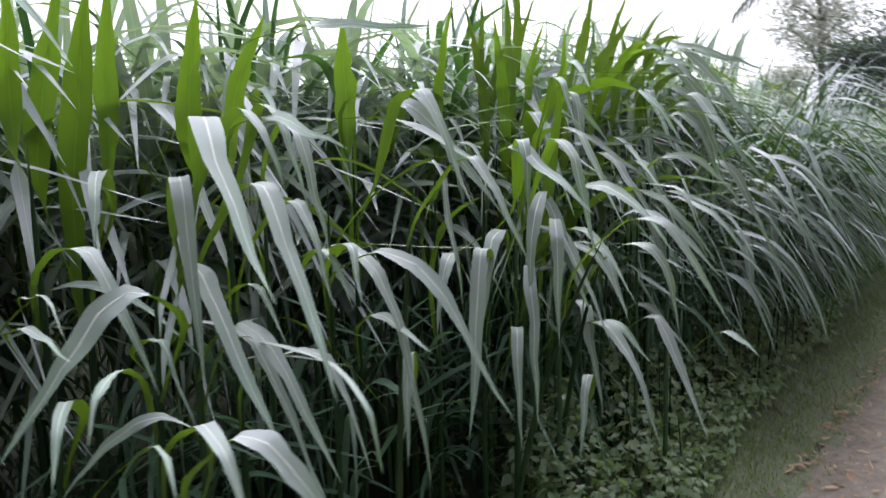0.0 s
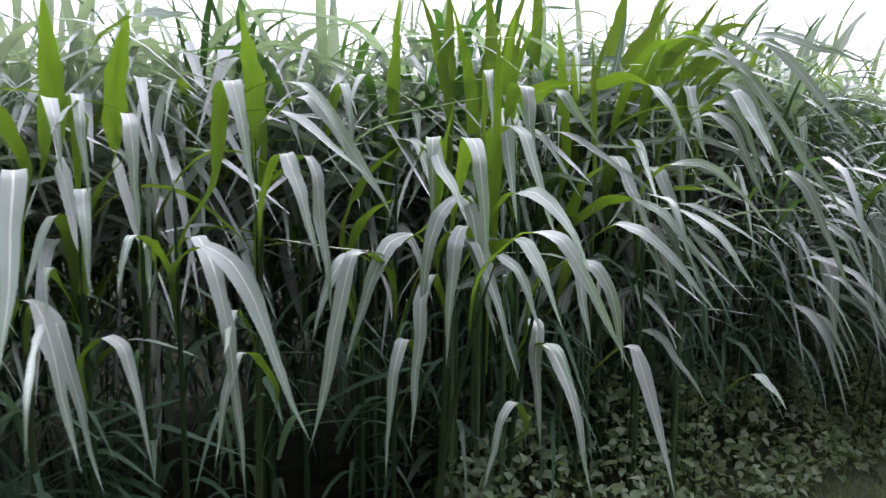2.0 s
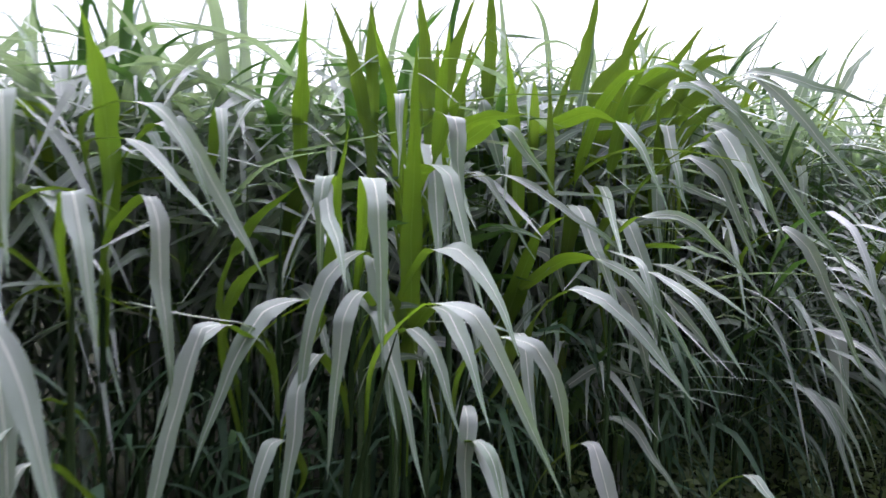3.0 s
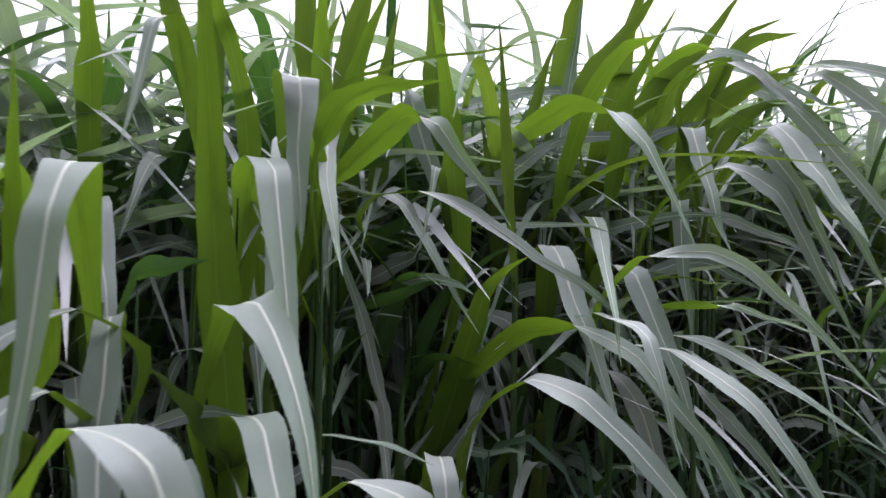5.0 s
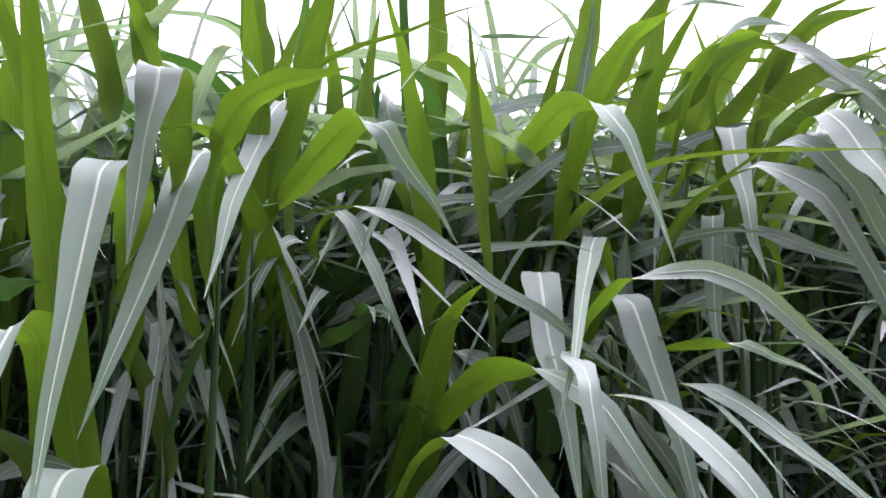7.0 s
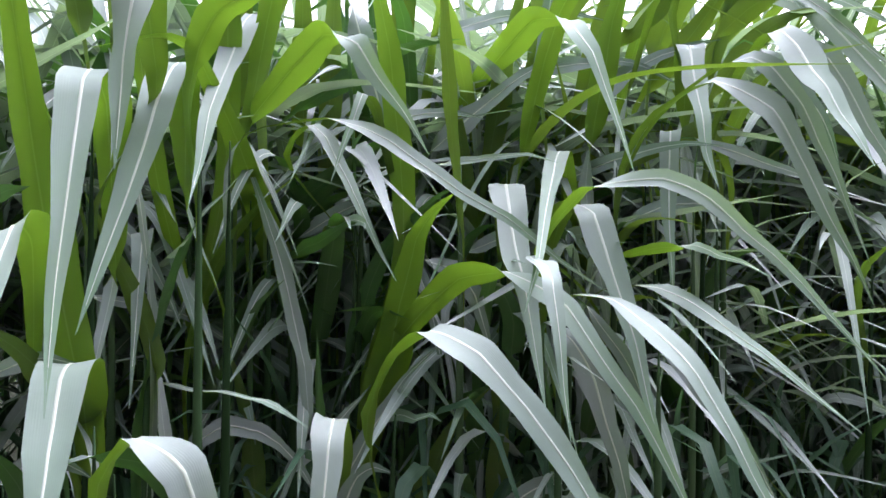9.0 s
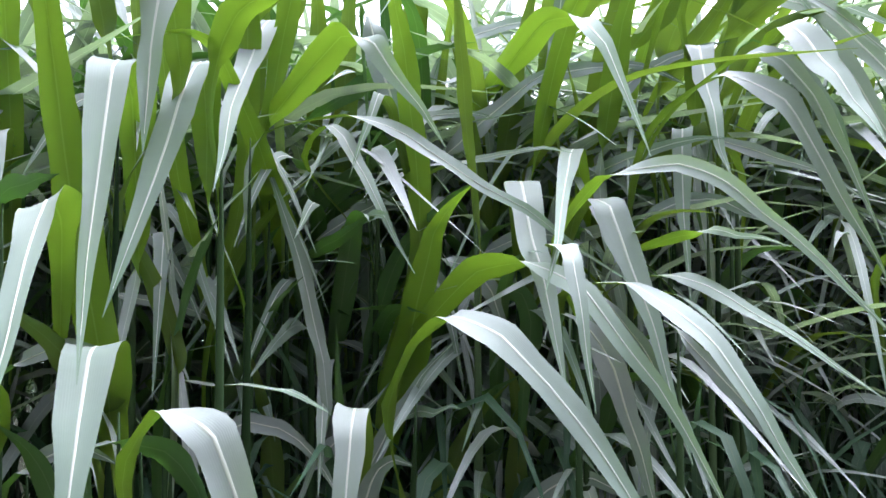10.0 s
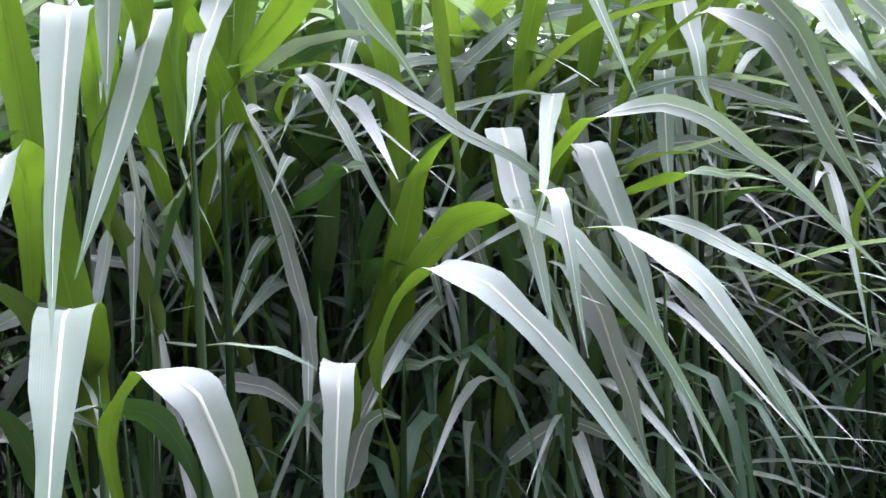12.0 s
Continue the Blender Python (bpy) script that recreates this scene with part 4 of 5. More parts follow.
blade(p, 0.049, 2.718, 1.325, 101, 8, 18, 30, 0.39, 0.059, 0.28, 0.036, 47, cane=True, base_roll=47)
p = grass_plant(0.34, 2.84, 0.35, 2.82, 1.50, CANE_CULM)
blade(p, 0.350, 2.809, 1.826, 78, 0, -74, -73, 0.45, 0.070, 0.28, 0.052, -70, cane=True, base_roll=-70)
blade(p, 0.412, 2.807, 1.624, 76, 0, 8, -17, 0.66, 0.070, 0.18, 0.026, -70, cane=True, base_roll=-70)
p = grass_plant(0.39, 3.01, 0.40, 2.99, 1.50, CANE_CULM)
blade(p, 0.400, 2.977, 1.593, 74, -0, 39, 12, 0.79, 0.070, 0.31, 0.052, -70, cane=True, base_roll=-70)
blade(p, 0.355, 2.989, 1.822, 69, -2, 13, -20, 0.69, 0.079, 0.40, 0.036, -70, cane=True, base_roll=-70)
blade(p, 0.384, 2.964, 1.237, 97, 8, 57, -5, 0.85, 0.050, 0.31, 0.044, 55, cane=True, base_roll=55)
blade(p, 0.481, 2.983, 1.406, 86, 0, 20, -23, 0.50, 0.070, 0.24, 0.033, -70, cane=True, base_roll=-70)
p = grass_plant(0.50, 3.11, 0.51, 3.09, 1.50, CANE_CULM)
blade(p, 0.509, 3.083, 1.754, 77, -1, 7, -30, 0.64, 0.078, 0.35, 0.035, -70, cane=True, base_roll=-70)
blade(p, 0.649, 3.114, 1.667, 73, 0, 40, 9, 0.59, 0.068, 0.30, 0.040, -70, cane=True, base_roll=-70)
p = grass_plant(0.86, 3.10, 0.87, 3.08, 1.50, CANE_CULM)
blade(p, 0.871, 3.075, 1.602, 83, -0, -23, -42, 0.72, 0.072, 0.27, 0.025, -70, cane=True, base_roll=-70)
blade(p, 0.970, 3.118, 1.755, 104, 0, -52, -73, 0.61, 0.073, 0.25, 0.037, -70, cane=True, base_roll=-70)
blade(p, 0.765, 3.026, 1.457, 86, 0, 23, -32, 0.45, 0.070, 0.25, 0.030, -70, cane=True, base_roll=-70)
p = grass_plant(-0.02, 2.73, -0.01, 2.71, 1.42, CANE_CULM)
blade(p, -0.008, 2.699, 1.419, 202, -0, 45, -16, 0.59, 0.070, 0.20, 0.041, 70, cane=True, base_roll=70)

# ---- kinds of grass plant, for the rows behind ----


def kind_of_plant(seed, tall, reach, low_leaves):
    """One plant at the world's middle, whose blades lean mostly towards the path."""
    r = random.Random(seed)
    ob = new("grass_plant")
    tagged(ob, PLANT_LABELS[seed % 3], "grass", "grass plants of the field")
    lean = r.uniform(-0.08, 0.26)
    line = culm_line(0, 0, 0, lean * 0.8, -lean * 0.5, tall, 17)
    plant = (ob, line, (0.0, 0.0, 0.0))
    culm_mesh(ob, line, (0, 0, 0), r.uniform(0.004, 0.0055))
    count = 12 + low_leaves
    for i in range(count):
        f = i / (count - 1)
        if f < 0.2:
            continue
        z = 0.26 + (tall - 0.20) * f + r.uniform(-0.03, 0.03)
        at = line[np.abs(line[:, 2] - z).argmin()]
        az = 112 + (40 if i % 2 else -40) * r.uniform(0.0, 1.2) + r.gauss(0, 20)
        if r.random() < 0.14:
            az += 180
        if f > 0.84 and r.random() < 0.3:
            e0, e1, bend, length = r.uniform(62, 80), r.uniform(0, 50), r.uniform(0.55, 0.8), r.uniform(0.4, 0.62)
        elif f > 0.75:
            e0, e1, bend, length = r.uniform(56, 78), r.uniform(-60, -5), r.uniform(0.3, 0.6), r.uniform(0.65, 0.95)
        elif f > 0.3:
            e0, e1, bend, length = r.uniform(42, 74), r.uniform(-78, -38), r.uniform(0.22, 0.46), r.uniform(0.7, 1.05) * reach
        else:
            e0, e1, bend, length = r.uniform(25, 65), r.uniform(-80, -25), r.uniform(0.2, 0.45), r.uniform(0.45, 0.75) * reach
        blade(plant, at[0], at[1], z, az, r.uniform(-18, 18), e0, e1, bend, r.uniform(0.035, 0.16), length,
              r.uniform(0.022, 0.036) * (0.75 if f < 0.3 else 0.72 if f > 0.75 else 1), r.uniform(-30, 30), f < 0.22 and r.random() < 0.4, False, 14)
    return ob


rng = random.Random(23)
KINDS = [kind_of_plant(100 + i, 1.22 + 0.035 * i, 0.9 + 0.03 * (i % 4), i % 3) for i in range(9)]


def plant_at(k, u, v, turn, size):
    x, y = plan(u, v)
    m = pose(x, y, height(u, v) - 0.02, 0, 0, turn) @ Matrix.Diagonal((size, size, size, 1))
    return copy_thing(KINDS[k], m)


def kind_of_shoot(seed, tall):
    """A strong shoot: a sheathed stem with broad blades that stand up before they fold."""
    r = random.Random(seed)
    ob = new("grass_plant")
    tagged(ob, "strong green grass shoot with broad upright blades inside the field", "grass", "grass plants of the field")
    line = culm_line(0, 0, 0, r.uniform(-0.04, 0.08), r.uniform(-0.06, 0.04), tall, 17)
    plant = (ob, line, (0.0, 0.0, 0.0))
    culm_mesh(ob, line, (0, 0, 0), r.uniform(0.010, 0.013))
    for i in range(10):
        f = i / 9
        z = 0.75 + (tall - 0.72) * f
        at = line[np.abs(line[:, 2] - z).argmin()]
        az = r.uniform(0, 360) if i % 3 == 0 else 112 + r.gauss(0, 55)
        if i % 4 == 1:
            e0, e1, bend, sharp, length = r.uniform(66, 86), r.uniform(25, 70), r.uniform(0.5, 0.8), 0.15, r.uniform(0.42, 0.62)
        else:
            e0, e1, bend, sharp, length = r.uniform(46, 74), r.uniform(-70, -10), r.uniform(0.3, 0.55), r.uniform(0.05, 0.14), r.uniform(0.65, 0.9)
        blade(plant, at[0], at[1], z, az, r.uniform(-14, 14), e0, e1, bend, sharp, length, r.uniform(0.027, 0.042), r.uniform(-35, 35), False, False, 16, mid=True)
    return ob


SHOOTS = [kind_of_shoot(200 + i, 1.36 + 0.05 * i) for i in range(5)]
place = random.Random(31)
for i in range(44):
    u = -1.75 + 0.19 * (i // 2) + place.uniform(-0.06, 0.06)
    v = (-0.56 if i % 2 else -0.76) + place.uniform(-0.07, 0.07)
    x, y = plan(u, v)
    if -0.35 < u < 0.62 or i % 3 == 0:
        continue
    s = place.uniform(0.88, 1.03) if u > 1.0 else place.uniform(0.82, 0.97)
    copy_thing(SHOOTS[place.randrange(5)], pose(x, y, height(u, v) - 0.02, 0, 0, place.gauss(0, 40)) @ Matrix.Diagonal((s, s, s, 1)))
for i, k in enumerate(SHOOTS):
    k.location = (*plan(2.7 + 0.3 * i, -0.7), height(2.7 + 0.3 * i, -0.7) - 0.02)


def kind_of_cane(seed, tall):
    """A pale green cane whose broad ribbed blades cross those of its neighbours; bare below."""
    r = random.Random(seed)
    ob = new("grass_plant")
    tagged(ob, "leafy green cane grass with broad ribbed blades crossing its neighbours", "grass", "grass plants of the field")
    line = culm_line(0, 0, 0, r.uniform(-0.12, 0.14), r.uniform(-0.12, 0.08), tall, 17)
    plant = (ob, line, (0.0, 0.0, 0.0))
    culm_mesh(ob, line, (0, 0, 0), r.uniform(0.008, 0.0115), CANE_CULM)
    face = r.uniform(0, 360)
    for i in range(10):
        f = i / 9
        z = 0.8 + (tall - 0.74) * f
        at = line[np.abs(line[:, 2] - z).argmin()]
        az = face + (180 if i % 2 else 0) + r.gauss(0, 38)
        if f > 0.7:
            e0, e1, bend, length = r.uniform(64, 84), r.uniform(-20, 60), r.uniform(0.45, 0.8), r.uniform(0.42, 0.62)
        else:
            e0, e1, bend, length = r.uniform(40, 78), r.uniform(-70, 10), r.uniform(0.3, 0.62), r.uniform(0.42, 0.64)
        turn = r.uniform(-55, 55)
        blade(plant, at[0], at[1], z, az, r.uniform(-22, 22), e0, e1, bend, r.uniform(0.03, 0.14), length, r.uniform(0.028, 0.046), turn, False, False, 16, cane=True, base_roll=turn * 0.6)
    return ob


def kind_of_drape(seed):
    """A thin cane whose pale ribbed blades rise and then fall to both sides of the row."""
    r = random.Random(seed)
    ob = new("grass_plant")
    tagged(ob, "thin cane with pale ribbed blades falling in arcs among the shoots", "grass", "grass plants of the field")
    line = culm_line(0, 0, 0, r.uniform(-0.06, 0.06), r.uniform(-0.06, 0.06), 1.34, 17)
    plant = (ob, line, (0.0, 0.0, 0.0))
    culm_mesh(ob, line, (0, 0, 0), 0.006, CANE_CULM)
    for i in range(8):
        z = 0.94 + 0.056 * i
        at = line[np.abs(line[:, 2] - z).argmin()]
        turn = r.uniform(-25, 25)
        blade(plant, at[0], at[1], z, (75 if i % 2 else 190) + r.gauss(0, 24), r.uniform(-15, 15), r.uniform(52, 74), r.uniform(-74, -30), r.uniform(0.3, 0.5), r.uniform(0.05, 0.16),
              r.uniform(0.36, 0.54), r.uniform(0.026, 0.038), turn, False, True, 20, cane=True, base_roll=turn * 0.5)
    return ob


def kind_of_overhang(seed):
    """A leaning plant at the edge whose long narrow blades hang over the bank."""
    r = random.Random(seed)
    ob = new("grass_plant")
    tagged(ob, "leaning grass plant with long narrow blades hanging over the bank", "grass", "grass plants of the field")
    line = culm_line(0, 0, 0, 0.16, -0.13, 1.02, 17)
    plant = (ob, line, (0.0, 0.0, 0.0))
    culm_mesh(ob, line, (0, 0, 0), 0.0055)
    for i in range(9):
        z = 0.5 + 0.07 * i + r.uniform(-0.03, 0.03)
        at = line[np.abs(line[:, 2] - z).argmin()]
        blade(plant, at[0], at[1], z, 112 + r.gauss(0, 24), r.uniform(-14, 14), r.uniform(38, 62), r.uniform(-76, -52), r.uniform(0.28, 0.45), r.uniform(0.08, 0.16),
              r.uniform(0.66, 0.95), r.uniform(0.02, 0.032), r.uniform(-62, -10), False, i % 3 == 0, 24, cane=True)
    return ob


def kind_of_low_shoot(seed):
    """A short leafy shoot between the canes."""
    r = random.Random(seed)
    ob = new("grass_plant")
    tagged(ob, "short blue-green grass shoot with ribbed blades between the canes", "grass", "grass plants of the field")
    line = culm_line(0, 0, 0, r.uniform(-0.05, 0.05), r.uniform(-0.05, 0.05), 0.92, 17)
    plant = (ob, line, (0.0, 0.0, 0.0))
    culm_mesh(ob, line, (0, 0, 0), 0.007, CANE_CULM)
    face = r.uniform(0, 360)
    for i in range(8):
        z = 0.46 + 0.065 * i
        at = line[np.abs(line[:, 2] - z).argmin()]
        turn = r.uniform(-60, 60)
        blade(plant, at[0], at[1], z, face + 180 * (i % 2) + r.gauss(0, 35), r.uniform(-20, 20), r.uniform(48, 80), r.uniform(-50, 35), r.uniform(0.4, 0.7), r.uniform(0.05, 0.15),
              r.uniform(0.3, 0.46), r.uniform(0.026, 0.04), turn, False, False, 16, cane=True, base_roll=turn * 0.6)
    return ob


CANES = [kind_of_cane(400 + i, 1.26 + 0.05 * i) for i in range(6)]
place = random.Random(47)
for i in range(34):
    u = -0.21 + 0.14 * (i // 2) + place.uniform(-0.06, 0.06)
    v = (-0.74 if i % 2 else -1.0) + place.uniform(-0.11, 0.11)
    s = place.uniform(0.86, 1.05)
    copy_thing(CANES[place.randrange(6)], pose(*plan(u, v), height(u, v) - 0.02, 0, 0, place.uniform(0, 360)) @ Matrix.Diagonal((s, s, s, 1)))
for i, k in enumerate(CANES):
    u, v = -0.1 + 0.4 * i, -1.15 - 0.06 * (i % 2)
    k.location = (*plan(u, v), height(u, v) - 0.02)

DRAPES = [kind_of_drape(800 + i) for i in range(5)]
for i in range(14):
    u, v = 0.06 + 0.09 * i + place.uniform(-0.03, 0.03), (-0.57, -0.74, -0.66)[i % 3] + place.uniform(-0.04, 0.04)
    s = place.uniform(0.9, 1.1)
    copy_thing(DRAPES[i % 5], pose(*plan(u, v), height(u, v) - 0.02, 0, 0, place.gauss(0, 25)) @ Matrix.Diagonal((s, s, s, 1)))
for i, k in enumerate(DRAPES):
    u, v = 0.15 + 0.27 * i, -0.8
    k.location = (*plan(u, v), height(u, v) - 0.02)

OVERHANGS = [kind_of_overhang(500 + i) for i in range(5)]
place = random.Random(61)
for i in range(20):
    u, v = 1.75 + 0.2 * i + place.uniform(-0.08, 0.08), -0.42 + place.uniform(-0.1, 0.06)
    s = place.uniform(0.85, 1.1)
    copy_thing(OVERHANGS[place.randrange(5)], pose(*plan(u, v), height(u, v) - 0.02, 0, 0, place.gauss(0, 18)) @ Matrix.Diagonal((s, s, s, 1)))
for i, k in enumerate(OVERHANGS):
    u, v = 2.0 + 0.8 * i, -0.55
    k.location = (*plan(u, v), height(u, v) - 0.02)
SHORT = [kind_of_low_shoot(600 + i) for i in range(4)]
for i in range(16):
    u, v = 0.36 + 0.065 * i + place.uniform(-0.05, 0.05), (-0.62 if i % 2 else -0.8) + place.uniform(-0.07, 0.07)
    s = place.uniform(0.9, 1.12)
    copy_thing(SHORT[i % 4], pose(*plan(u, v), height(u, v) - 0.02, 0, 0, place.uniform(0, 360)) @ Matrix.Diagonal((s, s, s, 1)))
for i in range(9):
    u, v = 1.3 + 0.1 * i + place.uniform(-0.05, 0.05), (-0.5 if i % 2 else -0.72) + place.uniform(-0.07, 0.07)
    copy_thing(SHORT[i % 4], pose(*plan(u, v), height(u, v) - 0.02, 0, 0, place.uniform(0, 360)))
for i in range(9):
    u, v = 0.78 + 0.06 * i + place.uniform(-0.03, 0.03), (-0.42 if i % 2 else -0.54) + place.uniform(-0.04, 0.04)
    copy_thing(SHORT[i % 4], pose(*plan(u, v), height(u, v) - 0.02, 0, 0, place.uniform(0, 360)))
for i, k in enumerate(SHORT):
    u, v = 0.5 + 0.25 * i, -0.7
    k.location = (*plan(u, v), height(u, v) - 0.02)

place = random.Random(5)
spots = []
for i in range(42):
    u = -3.4 + i * 0.2
    hero = -1.55 < u < 1.75
    rows = (-1.0, -1.3) if hero else (-0.62, -0.85, -1.15) if u < 0 else (-0.42, -0.62, -0.85, -1.1) if u < 2.2 else (-0.24, -0.42, -0.62, -0.9)
    for v in rows:
        spots.append((u + place.uniform(-0.08, 0.08), v + place.uniform(-0.07, 0.07)))
for i, (u, v) in enumerate(spots):
    size = place.uniform(0.88, 1.08)
    sideways = place.choice((-80, 70, 0)) if -1.55 < u < 1.9 and v < -0.7 else 0
    plant_at(place.randrange(9), u, v, sideways + place.gauss(0, 22), size)
for k in KINDS:
    u, v = 5.2 + KINDS.index(k) * 0.24, -0.4 - 0.1 * (KINDS.index(k) % 3)
    x, y = plan(u, v)
    k.location = (x, y, height(u, v) - 0.02)

# ---- the rest of the field, too many to count ----


def many_blades(name, bases, seed, length, width, mat, count=7, arch=((45, 75), (-85, -40))):
    """Many blades in one mesh: bases is a list of (x, y, z, az, upright)."""
    r = np.random.RandomState(seed)
    n = len(bases)
    b = np.array(bases)
    s = (np.arange(count) + 0.5) / count
    bend = np.where(b[:, 4] > 0.5, r.uniform(0.55, 0.85, n), r.uniform(0.25, 0.5, n))[:, None]
    e0 = np.where(b[:, 4] > 0.5, r.uniform(68, 86, n), r.uniform(*arch[0], n))[:, None]
    e1 = np.where(b[:, 4] > 0.5, r.uniform(-20, 55, n), r.uniform(*arch[1], n))[:, None]
    g = 1 / (1 + np.exp(-(s[None] - bend) / 0.1))
    e = np.radians(e0 + (e1 - e0) * g)
    az = np.radians(b[:, 3])[:, None] + np.radians(r.uniform(-20, 20, n))[:, None] * s[None]
    ln = (length * r.uniform(0.65, 1.2, n))[:, None]
    d = np.stack([np.sin(az) * np.cos(e), np.cos(az) * np.cos(e), np.sin(e)], 2) * ln[..., None] / count
    pts = np.concatenate([b[:, None, :3], b[:, None, :3] + np.cumsum(d, 1)], 1)
    a0 = np.radians(b[:, 3]) + r.uniform(-0.5, 0.5, n)
    side = np.stack([np.cos(a0), -np.sin(a0), r.uniform(-0.4, 0.4, n)], 1)[:, None]
    q = np.linspace(0, 1, count + 1)
    w = (blade_profile(q)[None] * (width * r.uniform(0.7, 1.25, n))[:, None] * 0.5)[..., None]
    lift = np.zeros_like(pts)
    lift[..., 2] = w[..., 0] * 0.25
    verts = np.stack([pts - side * w + lift, pts, pts + side * w + lift], 2).reshape(-1, 3)
    m = count + 1
    i0 = (np.arange(n)[:, None, None] * m + np.arange(count)[None, :, None]) * 3 + np.arange(2)[None, None]
    faces = np.stack([i0, i0 + 1, i0 + 4, i0 + 3], -1).reshape(-1, 4)
    uv = np.tile(np.stack(np.meshgrid(q, [0, 0.5, 1], indexing="ij"), -1).reshape(-1, 2)[:, ::-1], (n, 1))
    me = bpy.data.meshes.new(name)
    me.from_pydata(verts, [], faces.tolist())
    me.materials.append(mat)
    layer = me.uv_layers.new(name="UVMap")
    layer.data.foreach_set("uv", uv[faces.ravel()].astype(np.float32).ravel())
    me.polygons.foreach_set("use_smooth", [True] * len(me.polygons))
    me.update()
    return new(name, me)


def scatter_field(seed, n, u0, u1, v0, v1, z0, z1, upright, hollow=False):
    r = random.Random(seed)
    out = []
    for _ in range(n):
        u, v = u0 + (u1 - u0) * r.random() ** 1.3, r.uniform(v0, v1)
        if hollow and -0.62 < u < 0.42 and v > -1.35:
            continue
        x, y = plan(u, v)
        up = 1.0 if r.random() < upright else 0.0
        z = height(u, v) + (r.uniform(z1 - 0.35, z1) if up else z0 + (z1 - z0) * r.random() ** 0.7)
        out.append((x, y, z, 122 + r.gauss(0, 62), up))
    return out


ob = many_blades("grass_field", scatter_field(1, 9000, 4.6, 26, -2.2, -0.25, 0.3, 1.32, 0.05), 1, 0.72, 0.036, FAR_BLADE)
tagged(ob, "dense stand of tall grey-green fodder grass along the path", "grass", kind="stuff")
ob = many_blades("grass_field", scatter_field(2, 8000, -5.5, 7, -4.6, -1.5, 0.5, 1.4, 0.08), 2, 0.72, 0.038, FAR_BLADE)
tagged(ob, "thick inner rows of tall green fodder grass", "grass", kind="stuff")
ob = many_blades("grass_field", scatter_field(8, 4300, -2.6, 5, -2.2, -0.75, 0.9, 1.45, 0.08), 8, 0.7, 0.036, FAR_BLADE, 9, ((35, 68), (-62, -8)))
tagged(ob, "crossing pale blades of fodder grass behind the front plants", "grass", kind="stuff")
cross = random.Random(77)
lying = []
for i in range(820):
    u, v = cross.uniform(-0.6, 2.6), cross.uniform(-1.0, -0.52)
    if i % 2:
        u = cross.uniform(0.85, 3.0)
    lying.append((*plan(u, v), height(u, v) + (cross.uniform(1.15, 1.58) if i % 2 else cross.uniform(0.85, 1.5)), cross.choice((45, 225)) + cross.gauss(0, 28), 0.0))
ob = many_blades("grass_field", lying, 9, 0.6, 0.04, LOW_BLADE, 12, ((20, 62), (-42, 12)))
tagged(ob, "grey-green blades lying across each other among the shoots", "grass", kind="stuff")
ragged = []
for i in range(460):
    u, v = cross.uniform(0.95, 3.2), cross.uniform(-1.5, -0.8)
    ragged.append((*plan(u, v), height(u, v) + cross.uniform(1.35, 1.74), cross.choice((40, 130, 220)) + cross.gauss(0, 32), 1.0 if i % 9 == 0 else 0.0))
ob = many_blades("grass_field", ragged, 10, 0.56, 0.026, FAR_BLADE, 12, ((15, 60), (-48, 4)))
tagged(ob, "ragged narrow pale blades along the top of the grass", "grass", kind="stuff")
# undergrowth in SHADE_BLADE carries the shade between the stems in its colour
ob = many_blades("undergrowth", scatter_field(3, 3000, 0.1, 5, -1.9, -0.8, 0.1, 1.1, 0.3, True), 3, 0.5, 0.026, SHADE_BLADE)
tagged(ob, "thin shade-coloured blades and shoots low among the grass stems", "undergrowth", kind="stuff")

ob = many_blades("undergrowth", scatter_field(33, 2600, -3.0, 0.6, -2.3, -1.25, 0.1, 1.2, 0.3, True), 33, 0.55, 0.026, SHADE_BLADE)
tagged(ob, "deep green shade-coloured blades behind the first rows", "undergrowth", kind="stuff")
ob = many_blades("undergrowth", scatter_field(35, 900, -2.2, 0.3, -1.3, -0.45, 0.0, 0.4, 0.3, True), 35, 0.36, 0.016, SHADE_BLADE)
tagged(ob, "low shade-coloured shoots on the soil between the stems", "undergrowth", kind="stuff")
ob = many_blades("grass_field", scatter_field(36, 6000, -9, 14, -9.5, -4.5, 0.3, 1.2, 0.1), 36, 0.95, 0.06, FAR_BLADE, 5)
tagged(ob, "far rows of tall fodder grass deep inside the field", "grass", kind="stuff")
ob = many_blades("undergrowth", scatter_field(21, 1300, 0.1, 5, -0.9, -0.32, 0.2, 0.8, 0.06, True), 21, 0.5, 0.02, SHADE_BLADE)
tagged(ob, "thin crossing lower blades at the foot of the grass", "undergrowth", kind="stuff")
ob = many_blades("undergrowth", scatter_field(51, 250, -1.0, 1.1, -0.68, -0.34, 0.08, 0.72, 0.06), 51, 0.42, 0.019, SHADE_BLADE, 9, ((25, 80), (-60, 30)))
tagged(ob, "green shade-coloured blades crossing in front of the stems", "undergrowth", kind="stuff")
ob = many_blades("undergrowth", scatter_field(41, 330, 0.95, 2.5, -0.85, -0.35, 0.55, 1.1, 0.05), 41, 0.45, 0.022, LOW_BLADE, 9, ((20, 65), (-60, 5)))
tagged(ob, "pale thin blades crossing at knee height inside the edge", "undergrowth", kind="stuff")

# ---- weeds on the bank, turf and litter ----


